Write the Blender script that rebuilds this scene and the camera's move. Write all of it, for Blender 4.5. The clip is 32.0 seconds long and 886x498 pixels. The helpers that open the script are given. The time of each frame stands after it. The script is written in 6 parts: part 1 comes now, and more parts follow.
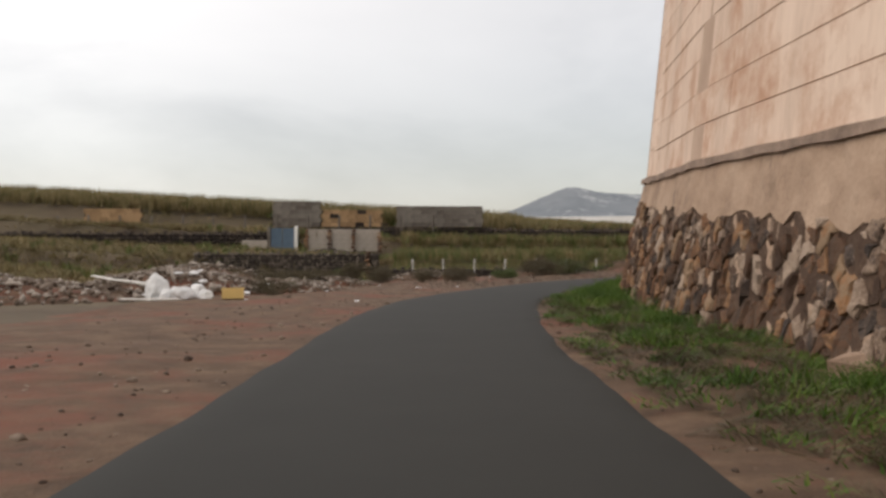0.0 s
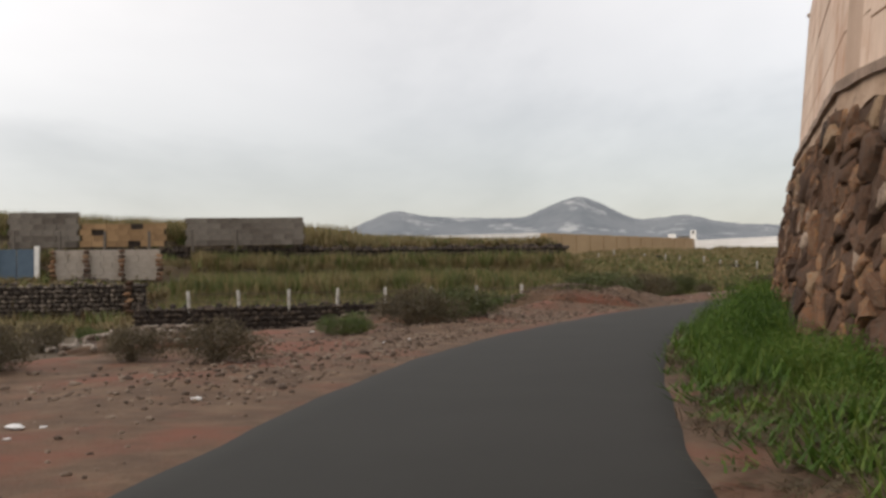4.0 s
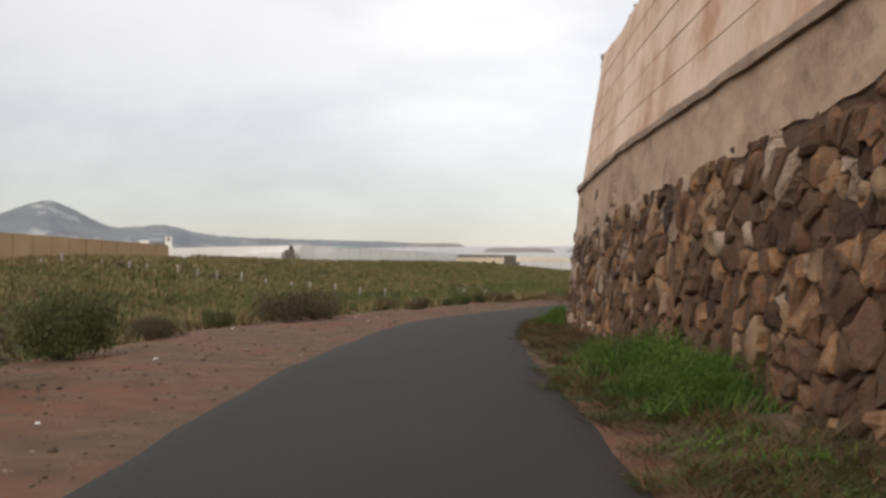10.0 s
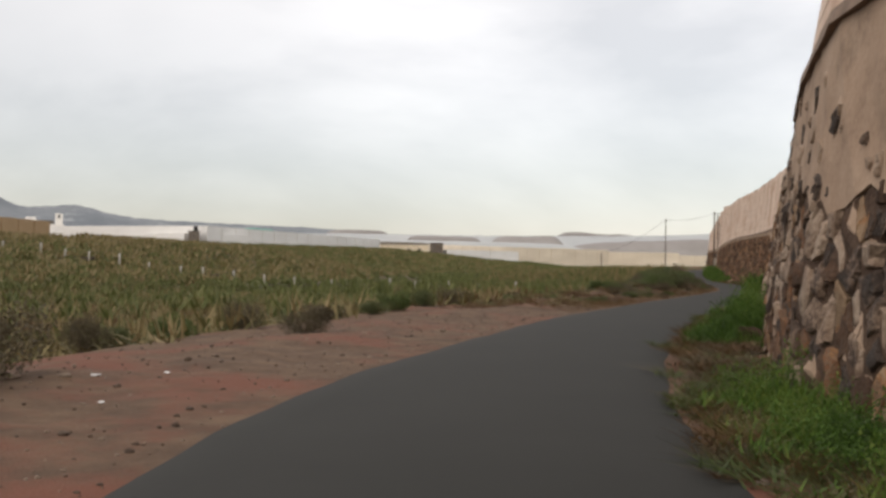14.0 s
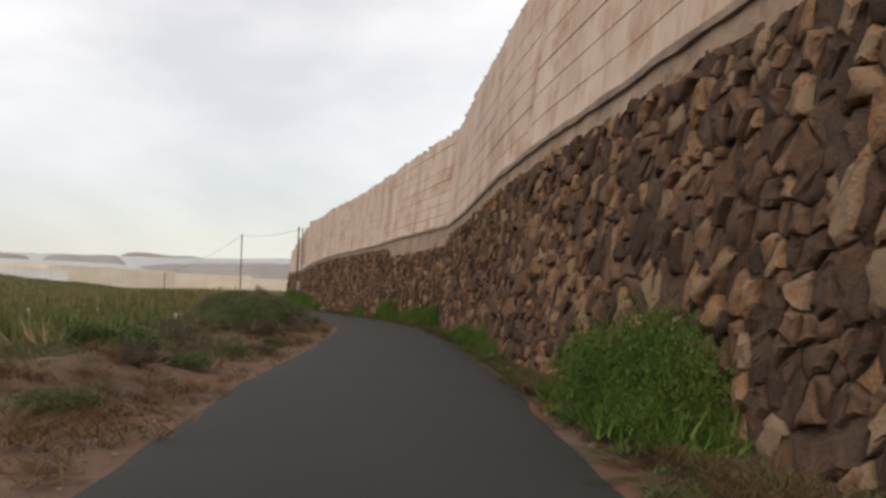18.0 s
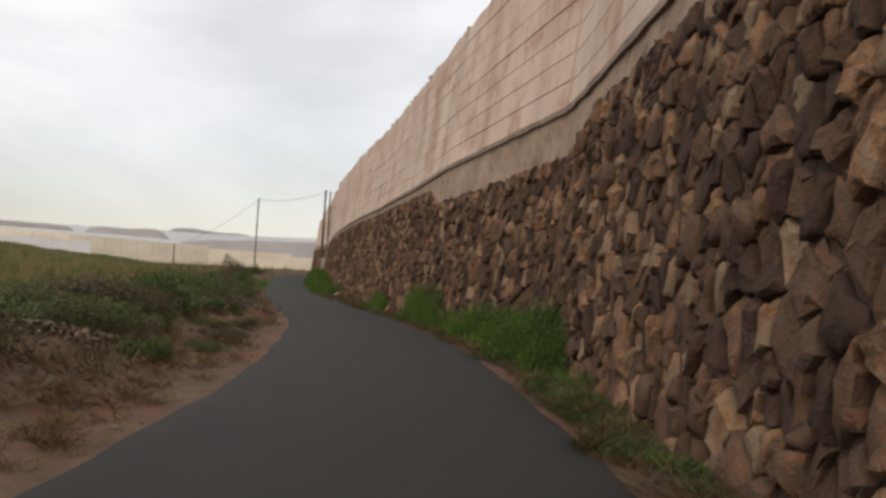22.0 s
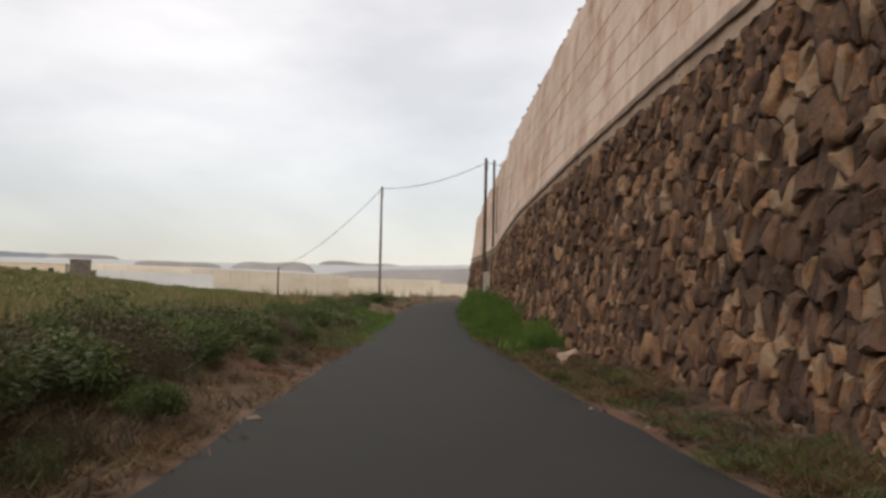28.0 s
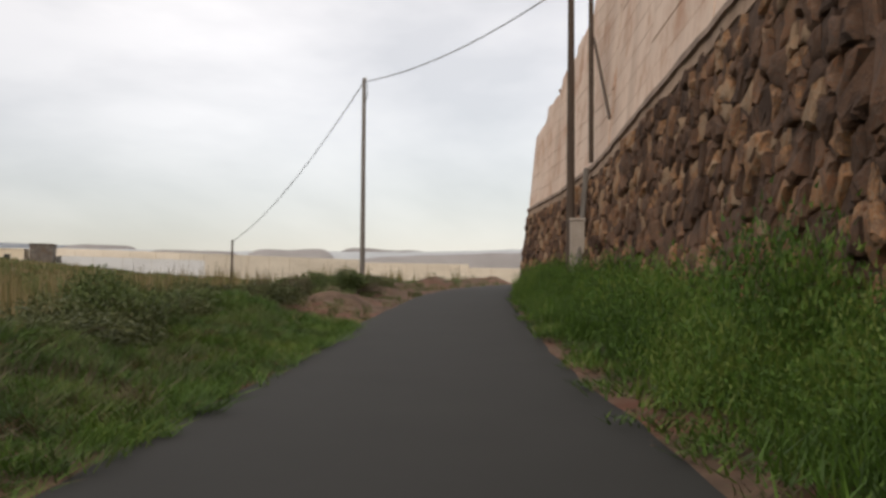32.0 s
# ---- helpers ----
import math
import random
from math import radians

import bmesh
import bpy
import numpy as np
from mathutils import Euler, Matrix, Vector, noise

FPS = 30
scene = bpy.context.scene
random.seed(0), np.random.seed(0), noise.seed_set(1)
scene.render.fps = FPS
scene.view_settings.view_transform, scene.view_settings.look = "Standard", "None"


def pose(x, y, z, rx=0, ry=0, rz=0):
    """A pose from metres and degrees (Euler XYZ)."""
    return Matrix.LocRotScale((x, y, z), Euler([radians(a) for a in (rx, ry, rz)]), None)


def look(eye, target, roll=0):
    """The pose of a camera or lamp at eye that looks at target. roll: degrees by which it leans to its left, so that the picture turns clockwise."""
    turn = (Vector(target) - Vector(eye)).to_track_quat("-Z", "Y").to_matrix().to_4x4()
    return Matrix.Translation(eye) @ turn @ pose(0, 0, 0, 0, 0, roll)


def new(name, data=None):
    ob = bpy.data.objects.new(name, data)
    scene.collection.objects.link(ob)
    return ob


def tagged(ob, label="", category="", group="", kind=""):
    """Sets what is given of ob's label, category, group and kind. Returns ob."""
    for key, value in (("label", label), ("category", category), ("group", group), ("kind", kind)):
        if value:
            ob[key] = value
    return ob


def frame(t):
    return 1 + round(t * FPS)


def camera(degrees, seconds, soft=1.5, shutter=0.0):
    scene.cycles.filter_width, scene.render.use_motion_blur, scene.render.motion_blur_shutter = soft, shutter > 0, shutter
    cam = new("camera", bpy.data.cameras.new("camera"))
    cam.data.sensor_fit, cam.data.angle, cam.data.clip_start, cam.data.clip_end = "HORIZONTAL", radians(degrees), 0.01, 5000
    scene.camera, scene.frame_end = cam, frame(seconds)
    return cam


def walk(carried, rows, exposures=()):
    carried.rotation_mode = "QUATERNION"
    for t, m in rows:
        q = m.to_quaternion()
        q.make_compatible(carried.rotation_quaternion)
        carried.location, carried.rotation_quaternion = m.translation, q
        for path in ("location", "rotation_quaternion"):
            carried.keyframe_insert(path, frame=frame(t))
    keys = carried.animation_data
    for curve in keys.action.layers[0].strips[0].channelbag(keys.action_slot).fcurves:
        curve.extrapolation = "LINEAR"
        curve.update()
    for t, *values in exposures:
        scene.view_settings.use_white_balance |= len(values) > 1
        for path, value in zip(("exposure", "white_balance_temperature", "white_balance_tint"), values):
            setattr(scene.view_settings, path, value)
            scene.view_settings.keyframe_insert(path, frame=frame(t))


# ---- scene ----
cam = camera(48.88, 32.0, soft=3.0)

walk(cam, [
(0.0, pose(-0.00, 0.00, 1.30, 90.13, -0.03, 0.00)),
    (0.5, pose(-0.07, 2.87, 1.30, 90.08, -0.45, 2.37)),
    (1.0, pose(-0.15, 5.76, 1.29, 90.46, -0.97, 3.15)),
    (1.5, pose(-0.18, 8.72, 1.31, 91.03, 0.22, 1.45)),
    (2.0, pose(-0.14, 11.77, 1.32, 90.87, 0.45, -0.03)),
    (2.5, pose(-0.01, 14.95, 1.32, 91.12, 0.09, -1.77)),
    (3.0, pose(0.24, 18.18, 1.29, 91.13, 0.57, -4.95)),
    (3.5, pose(0.70, 21.42, 1.28, 91.32, 0.78, -7.55)),
    (5.5, pose(3.61, 33.47, 1.30, 91.49, 2.00, -20.58)),
    (6.0, pose(4.73, 36.26, 1.31, 91.38, 1.72, -24.38)),
    (6.5, pose(5.97, 38.96, 1.29, 91.31, 1.04, -27.02)),
    (7.0, pose(7.30, 41.57, 1.29, 90.99, 0.05, -28.47)),
    (7.5, pose(8.67, 44.08, 1.31, 92.14, -0.79, -29.45)),
    (8.0, pose(10.11, 46.46, 1.31, 92.21, -1.72, -32.26)),
    (8.5, pose(11.62, 48.68, 1.32, 92.36, -0.62, -35.18)),
    (9.0, pose(13.17, 50.77, 1.31, 91.95, 0.95, -38.10)),
    (9.5, pose(14.68, 52.83, 1.27, 91.35, -0.64, -38.13)),
    (10.0, pose(16.19, 54.85, 1.28, 91.81, 0.30, -40.23)),
    (10.5, pose(17.77, 56.87, 1.33, 91.20, -0.06, -39.87)),
    (11.0, pose(19.30, 58.87, 1.29, 91.03, 0.09, -41.50)),
    (11.5, pose(20.85, 60.85, 1.27, 91.14, 0.93, -42.11)),
    (12.0, pose(22.49, 62.78, 1.27, 91.76, 0.46, -41.87)),
    (12.5, pose(24.15, 64.71, 1.29, 91.08, -0.19, -42.91)),
    (13.0, pose(25.93, 66.64, 1.28, 90.27, 0.09, -43.73)),
    (13.5, pose(27.77, 68.75, 1.28, 91.37, 0.12, -43.83)),
    (14.0, pose(29.86, 70.95, 1.28, 91.15, -0.81, -44.81)),
    (14.5, pose(32.21, 73.18, 1.29, 90.86, -0.58, -47.20)),
    (15.0, pose(34.92, 75.31, 1.31, 91.63, -0.89, -50.36)),
    (15.5, pose(37.52, 77.52, 1.29, 91.35, 0.29, -54.39)),
    (17.5, pose(49.07, 84.85, 1.26, 92.29, -1.02, -69.25)),
    (18.0, pose(52.35, 86.17, 1.28, 93.07, -1.52, -69.73)),
    (18.5, pose(55.95, 87.59, 1.28, 92.59, -1.57, -69.38)),
    (19.0, pose(59.24, 88.90, 1.30, 92.26, -2.34, -69.67)),
    (19.5, pose(62.58, 90.28, 1.33, 92.68, -3.11, -69.19)),
    (20.0, pose(65.84, 91.64, 1.31, 93.09, -3.71, -69.13)),
    (20.5, pose(69.23, 93.08, 1.35, 92.85, -4.12, -68.83)),
    (21.0, pose(72.55, 94.57, 1.33, 92.06, -4.31, -68.19)),
    (21.5, pose(75.85, 95.98, 1.31, 92.17, -3.54, -67.57)),
    (22.0, pose(79.29, 97.48, 1.32, 92.11, -3.41, -66.81)),
    (22.5, pose(82.67, 99.04, 1.25, 92.26, -4.56, -66.09)),
    (23.0, pose(85.98, 100.64, 1.23, 92.10, -4.58, -65.13)),
    (23.5, pose(89.33, 102.29, 1.23, 91.77, -3.73, -64.44)),
    (24.0, pose(92.72, 103.99, 1.26, 92.21, -2.46, -63.41)),
    (24.5, pose(95.97, 105.75, 1.28, 92.17, -1.52, -62.37)),
    (25.0, pose(99.02, 107.57, 1.29, 92.65, -1.79, -60.34)),
    (25.5, pose(102.07, 109.52, 1.28, 92.27, -2.73, -58.20)),
    (27.5, pose(114.92, 118.64, 1.28, 93.51, -0.95, -57.09)),
    (28.0, pose(118.38, 121.32, 1.28, 93.30, -1.13, -57.93)),
    (28.5, pose(122.15, 123.60, 1.28, 93.70, -0.18, -57.42)),
    (29.0, pose(126.02, 126.17, 1.26, 93.84, -2.51, -58.27)),
    (29.5, pose(130.02, 128.67, 1.28, 93.55, -1.16, -59.55)),
    (30.0, pose(133.99, 131.07, 1.29, 93.78, -0.84, -59.20)),
    (30.5, pose(137.91, 133.52, 1.31, 91.18, -0.07, -58.23)),
    (31.0, pose(141.59, 135.98, 1.31, 92.03, -0.78, -57.35)),
    (31.5, pose(145.09, 138.57, 1.30, 92.27, 0.06, -57.98)),
    (32.0, pose(148.70, 140.72, 1.29, 92.53, -0.38, -56.29)),
], [(0.0, -0.06, 7050, 14.0), (15.0, -0.06, 7100, 14.0), (19.0, -0.12, 7100, 15.0), (32.0, -0.12, 7100, 15.0)])

# ---- world and light: an overcast day, broad soft sun from the south-west ----
world = bpy.data.worlds.new("overcast")
scene.world = world
world.use_nodes = True
wn, wl = world.node_tree.nodes, world.node_tree.links
wn.clear()


def wnode(kind, **props):
    n = wn.new(kind)
    for k, v in props.items():
        if k in n.inputs:
            n.inputs[k].default_value = v
    return n


w_out = wn.new("ShaderNodeOutputWorld")
w_sky = wn.new("ShaderNodeTexSky")
w_sky.sky_type = "NISHITA"
w_sky.sun_disc = False
w_sky.sun_elevation, w_sky.sun_rotation = radians(36), radians(250)
w_bg1 = wnode("ShaderNodeBackground", Strength=0.05)
wl.new(w_sky.outputs[0], w_bg1.inputs[0])
w_tc = wn.new("ShaderNodeTexCoord")
w_map = wn.new("ShaderNodeMapping")
w_map.inputs["Scale"].default_value = (1.0, 1.0, 2.3)
wl.new(w_tc.outputs["Generated"], w_map.inputs[0])
w_no = wnode("ShaderNodeTexNoise", Scale=1.7, Detail=6.0, Roughness=0.52, Distortion=0.25)
wl.new(w_map.outputs[0], w_no.inputs["Vector"])
w_ramp = wn.new("ShaderNodeValToRGB")
w_ramp.color_ramp.elements[0].position, w_ramp.color_ramp.elements[0].color = 0.34, (0.61, 0.615, 0.615, 1)
w_ramp.color_ramp.elements[1].position, w_ramp.color_ramp.elements[1].color = 0.60, (0.97, 0.97, 0.965, 1)
wl.new(w_no.outputs["Fac"], w_ramp.inputs[0])
w_sep = wn.new("ShaderNodeSeparateXYZ")
wl.new(w_tc.outputs["Generated"], w_sep.inputs[0])
w_el = wn.new("ShaderNodeValToRGB")
w_el.color_ramp.elements[0].position, w_el.color_ramp.elements[0].color = 0.02, (0.66, 0.675, 0.69, 1)
w_el.color_ramp.elements[1].position, w_el.color_ramp.elements[1].color = 0.42, (1.10, 1.10, 1.09, 1)
mid = w_el.color_ramp.elements.new(0.10)
mid.color = (0.65, 0.67, 0.685, 1)
mid2 = w_el.color_ramp.elements.new(0.20)
mid2.color = (0.83, 0.84, 0.845, 1)
wl.new(w_sep.outputs["Z"], w_el.inputs[0])
w_mul = wn.new("ShaderNodeMixRGB")
w_mul.blend_type = "MULTIPLY"
w_mul.inputs[0].default_value = 1.0
wl.new(w_ramp.outputs[0], w_mul.inputs[1])
wl.new(w_el.outputs[0], w_mul.inputs[2])
# a bank of thicker grey cloud that hangs low over the hills to the north-east
w_dot = wn.new("ShaderNodeVectorMath")
w_dot.operation = "DOT_PRODUCT"
wl.new(w_tc.outputs["Generated"], w_dot.inputs[0])
w_dot.inputs[1].default_value = Vector((0.22, 0.96, 0.15)).normalized()
w_edge = wn.new("ShaderNodeMath")
w_edge.operation = "MULTIPLY_ADD"
wl.new(w_no.outputs["Fac"], w_edge.inputs[0])
w_edge.inputs[1].default_value = -0.22
wl.new(w_dot.outputs["Value"], w_edge.inputs[2])
w_side = wn.new("ShaderNodeMapRange")
w_side.interpolation_type = "SMOOTHSTEP"
w_side.inputs["From Min"].default_value, w_side.inputs["From Max"].default_value = 0.66, 0.93
w_side.inputs["To Min"].default_value, w_side.inputs["To Max"].default_value = 1.20, 0.76
wl.new(w_edge.outputs[0], w_side.inputs["Value"])
w_mul2 = wn.new("ShaderNodeMixRGB")
w_mul2.blend_type = "MULTIPLY"
w_mul2.inputs[0].default_value = 1.0
wl.new(w_mul.outputs[0], w_mul2.inputs[1])
wl.new(w_side.outputs[0], w_mul2.inputs[2])
w_bg2 = wnode("ShaderNodeBackground", Strength=0.96)
wl.new(w_mul2.outputs[0], w_bg2.inputs[0])
w_add = wn.new("ShaderNodeAddShader")
wl.new(w_bg1.outputs[0], w_add.inputs[0])
wl.new(w_bg2.outputs[0], w_add.inputs[1])
wl.new(w_add.outputs[0], w_out.inputs[0])

sun = new("sun", bpy.data.lights.new("sun", "SUN"))
sun.data.energy, sun.data.angle, sun.data.color = 1.0, radians(36), (1.0, 0.94, 0.86)
sun.matrix_world = look((0, 0, 60), (44, 14, 27))
scene.view_settings.exposure = 0.0


# ---- materials ----
def mat(name, colors, scale=3.0, rough=0.9, bump=0.3, fine=40.0, spots=None, by="Generated", island=0.0, obj_rand=0.0, metallic=0.0, spec=0.3, stretch=(1, 1, 1), dist=0.02, amp=1.0):
    """Procedural surface: a colour ramp over coarse noise, fine grain, optional stains, relief, and variation by piece."""
    m = bpy.data.materials.new(name)
    m.use_nodes = True
    n, l = m.node_tree.nodes, m.node_tree.links
    b = n["Principled BSDF"]
    b.inputs["Roughness"].default_value = rough
    b.inputs["Metallic"].default_value = metallic
    b.inputs["Specular IOR Level"].default_value = spec
    tc = n.new("ShaderNodeTexCoord")
    mp = n.new("ShaderNodeMapping")
    mp.inputs["Scale"].default_value = stretch
    l.new(tc.outputs["Object"], mp.inputs[0])
    n1 = n.new("ShaderNodeTexNoise")
    n1.inputs["Scale"].default_value, n1.inputs["Detail"].default_value = scale, 6
    n1.inputs["Roughness"].default_value = 0.62
    l.new(mp.outputs[0], n1.inputs["Vector"])
    n2 = n.new("ShaderNodeTexNoise")
    n2.inputs["Scale"].default_value, n2.inputs["Detail"].default_value = fine, 3
    l.new(mp.outputs[0], n2.inputs["Vector"])
    mixv = n.new("ShaderNodeMath")
    mixv.operation = "MULTIPLY_ADD"
    l.new(n2.outputs["Fac"], mixv.inputs[0])
    mixv.inputs[1].default_value = 0.35
    sub = n.new("ShaderNodeMath")
    sub.operation = "SUBTRACT"
    l.new(n1.outputs["Fac"], sub.inputs[0])
    sub.inputs[1].default_value = 0.175
    l.new(sub.outputs[0], mixv.inputs[2])
    soft = n.new("ShaderNodeMath")
    soft.operation = "MULTIPLY_ADD"
    l.new(mixv.outputs[0], soft.inputs[0])
    soft.inputs[1].default_value, soft.inputs[2].default_value = amp, 0.5 - 0.5 * amp
    fac = soft.outputs[0]
    if island or obj_rand:
        if island:
            src = n.new("ShaderNodeNewGeometry").outputs["Random Per Island"]
        else:
            src = n.new("ShaderNodeObjectInfo").outputs["Random"]
        am = n.new("ShaderNodeMath")
        am.operation = "MULTIPLY_ADD"
        l.new(src, am.inputs[0])
        am.inputs[1].default_value = island or obj_rand
        off = n.new("ShaderNodeMath")
        off.operation = "SUBTRACT"
        l.new(fac, off.inputs[0])
        off.inputs[1].default_value = (island or obj_rand) * 0.5
        l.new(off.outputs[0], am.inputs[2])
        fac = am.outputs[0]
    r = n.new("ShaderNodeValToRGB")
    el = r.color_ramp.elements
    while len(el) < len(colors):
        el.new(0.5)
    for i, c in enumerate(colors):
        el[i].position = 0.26 + 0.48 * i / max(1, len(colors) - 1)
        el[i].color = (*c, 1)
    l.new(fac, r.inputs[0])
    col = r.outputs[0]
    if spots:
        (sc, lo, hi, sp_col) = spots
        n3 = n.new("ShaderNodeTexNoise")
        n3.inputs["Scale"].default_value, n3.inputs["Detail"].default_value = sc, 7
        n3.inputs["Roughness"].default_value = 0.7
        l.new(tc.outputs["Object"], n3.inputs["Vector"])
        mr = n.new("ShaderNodeMapRange")
        mr.inputs["From Min"].default_value, mr.inputs["From Max"].default_value = lo, hi
        l.new(n3.outputs["Fac"], mr.inputs["Value"])
        mx = n.new("ShaderNodeMixRGB")
        l.new(mr.outputs[0], mx.inputs[0])
        l.new(col, mx.inputs[1])
        mx.inputs[2].default_value = (*sp_col, 1)
        col = mx.outputs[0]
    l.new(col, b.inputs["Base Color"])
    if bump:
        bp = n.new("ShaderNodeBump")
        bp.inputs["Strength"].default_value, bp.inputs["Distance"].default_value = bump, dist
        l.new(mixv.outputs[0], bp.inputs["Height"])
        l.new(bp.outputs[0], b.inputs["Normal"])
    return m


def leafy(name, colors, rough=0.6, island=0.9):
    """Leaf surface: colour by leaf, a little light through it."""
    m = bpy.data.materials.new(name)
    m.use_nodes = True
    n, l = m.node_tree.nodes, m.node_tree.links
    b = n["Principled BSDF"]
    b.inputs["Roughness"].default_value = rough
    b.inputs["Specular IOR Level"].default_value = 0.25
    g = n.new("ShaderNodeNewGeometry")
    tc = n.new("ShaderNodeTexCoord")
    no = n.new("ShaderNodeTexNoise")
    no.inputs["Scale"].default_value, no.inputs["Detail"].default_value = 0.7, 4
    l.new(tc.outputs["Object"], no.inputs["Vector"])
    ad = n.new("ShaderNodeMath")
    ad.operation = "MULTIPLY_ADD"
    l.new(g.outputs["Random Per Island"], ad.inputs[0])
    ad.inputs[1].default_value = 0.42 * island
    sb = n.new("ShaderNodeMath")
    sb.operation = "SUBTRACT"
    l.new(no.outputs["Fac"], sb.inputs[0])
    sb.inputs[1].default_value = 0.21 * island
    l.new(sb.outputs[0], ad.inputs[2])
    r = n.new("ShaderNodeValToRGB")
    el = r.color_ramp.elements
    while len(el) < len(colors):
        el.new(0.5)
    for i, c in enumerate(colors):
        el[i].position = 0.28 + 0.44 * i / max(1, len(colors) - 1)
        el[i].color = (*c, 1)
    l.new(ad.outputs[0], r.inputs[0])
    l.new(r.outputs[0], b.inputs["Base Color"])
    tr = n.new("ShaderNodeBsdfTranslucent")
    l.new(r.outputs[0], tr.inputs["Color"])
    mx = n.new("ShaderNodeMixShader")
    mx.inputs[0].default_value = 0.22
    out = n["Material Output"]
    l.new(b.outputs[0], mx.inputs[1])
    l.new(tr.outputs[0], mx.inputs[2])
    l.new(mx.outputs[0], out.inputs[0])
    return m


M_ASPHALT = mat("asphalt", [(0.0135, 0.0136, 0.0118), (0.0192, 0.0192, 0.0168), (0.0265, 0.0262, 0.0230)], scale=0.6, fine=55, rough=0.88, bump=0.25, dist=0.005, amp=0.4, spots=(0.18, 0.52, 0.80, (0.0235, 0.0232, 0.0212)))
M_EARTH = mat("red_earth", [(0.056, 0.034, 0.022), (0.100, 0.062, 0.039), (0.155, 0.100, 0.063)], scale=1.7, fine=38, rough=0.95, bump=1.0, dist=0.04, spots=(0.33, 0.49, 0.62, (0.142, 0.056, 0.035)))
M_SOIL = mat("field_soil", [(0.050, 0.036, 0.024), (0.085, 0.062, 0.040), (0.125, 0.094, 0.058)], scale=0.25, fine=6, rough=0.95, bump=0.8, dist=0.08, spots=(0.06, 0.48, 0.62, (0.085, 0.066, 0.040)))
STONE_RAMP = [(0.058, 0.037, 0.027), (0.076, 0.046, 0.031), (0.094, 0.053, 0.034), (0.086, 0.061, 0.047), (0.112, 0.059, 0.036), (0.102, 0.070, 0.051), (0.130, 0.066, 0.039), (0.118, 0.082, 0.058), (0.182, 0.086, 0.045), (0.146, 0.100, 0.068), (0.265, 0.132, 0.063), (0.240, 0.164, 0.106)]
PALE_RAMP = [(0.045, 0.033, 0.027), (0.090, 0.062, 0.047), (0.190, 0.132, 0.096), (0.260, 0.190, 0.140), (0.330, 0.250, 0.190)]
M_STONE = mat("basalt_rubble", STONE_RAMP, scale=4.5, fine=30, rough=0.92, bump=1.0, dist=0.05, island=0.56, spec=0.12, amp=0.5)
M_STONE_OBJ = mat("basalt_stone", STONE_RAMP, scale=4.5, fine=30, rough=0.92, bump=1.0, dist=0.05, obj_rand=0.56, spec=0.12, amp=0.5)
M_STONE_PALE = mat("mortared_stone", PALE_RAMP, scale=3.0, fine=24, rough=0.92, bump=1.0, dist=0.05, island=0.60)
M_BED = mat("earthy_bedding", [(0.052, 0.034, 0.025), (0.085, 0.055, 0.040), (0.120, 0.080, 0.057)], scale=2.5, fine=20, rough=0.96, bump=0.9, dist=0.04, spec=0.1)
M_PLOTSTONE = mat("weathered_plot_stone", [(0.040, 0.032, 0.026), (0.075, 0.060, 0.048), (0.150, 0.122, 0.098)], scale=3, fine=18, rough=0.93, bump=0.6, island=0.6)
M_PALEBLOCK = mat("pale_plastered_block", [(0.24, 0.205, 0.17), (0.33, 0.285, 0.24), (0.40, 0.355, 0.30)], scale=0.8, fine=12, rough=0.92, bump=0.3)
M_JOINT = mat("dark_joint", [(0.022, 0.017, 0.014), (0.045, 0.034, 0.028)], scale=4, rough=0.97, bump=0.6)
M_MORTAR = mat("pale_mortar", [(0.225, 0.150, 0.104), (0.345, 0.240, 0.170), (0.430, 0.312, 0.228)], scale=1.1, fine=18, rough=0.93, bump=0.7, dist=0.03, spots=(0.8, 0.54, 0.70, (0.150, 0.105, 0.075)))
M_CONC = mat("pinkish_concrete", [(0.470, 0.345, 0.268), (0.630, 0.482, 0.384), (0.720, 0.570, 0.462)], scale=0.5, fine=9, rough=0.9, bump=0.35, dist=0.02, island=0.07, spots=(0.6, 0.48, 0.68, (0.430, 0.248, 0.160)), stretch=(1, 1, 0.22))
M_CONC_OBJ = mat("pinkish_concrete_block", [(0.470, 0.345, 0.268), (0.630, 0.482, 0.384), (0.720, 0.570, 0.462)], scale=0.5, fine=9, rough=0.9, bump=0.35, dist=0.02, obj_rand=0.07, spots=(0.6, 0.48, 0.68, (0.430, 0.248, 0.160)), stretch=(1, 1, 0.22))
M_CJOINT = mat("concrete_joint", [(0.37, 0.262, 0.195), (0.50, 0.365, 0.280)], scale=1.0, rough=0.95, bump=0.3)
M_LEDGE = mat("weathered_ledge", [(0.140, 0.100, 0.078), (0.240, 0.172, 0.132), (0.350, 0.255, 0.195)], scale=1.4, fine=20, rough=0.93, bump=0.6)
M_WOODPOLE = mat("tarred_pole", [(0.050, 0.035, 0.026), (0.090, 0.064, 0.047)], scale=3, fine=40, rough=0.85, bump=0.5, stretch=(1, 1, 0.08))
M_GREYPOLE = mat("grey_wooden_pole", [(0.120, 0.105, 0.092), (0.190, 0.170, 0.150)], scale=3, fine=40, rough=0.85, bump=0.5, stretch=(1, 1, 0.08))
M_CABLE = mat("black_cable", [(0.02, 0.02, 0.02), (0.03, 0.03, 0.03)], scale=5, rough=0.6, bump=0)
M_POST = mat("dirty_white_post", [(0.22, 0.20, 0.175), (0.38, 0.36, 0.33), (0.52, 0.50, 0.46)], scale=2.5, fine=20, rough=0.85, bump=0.2)
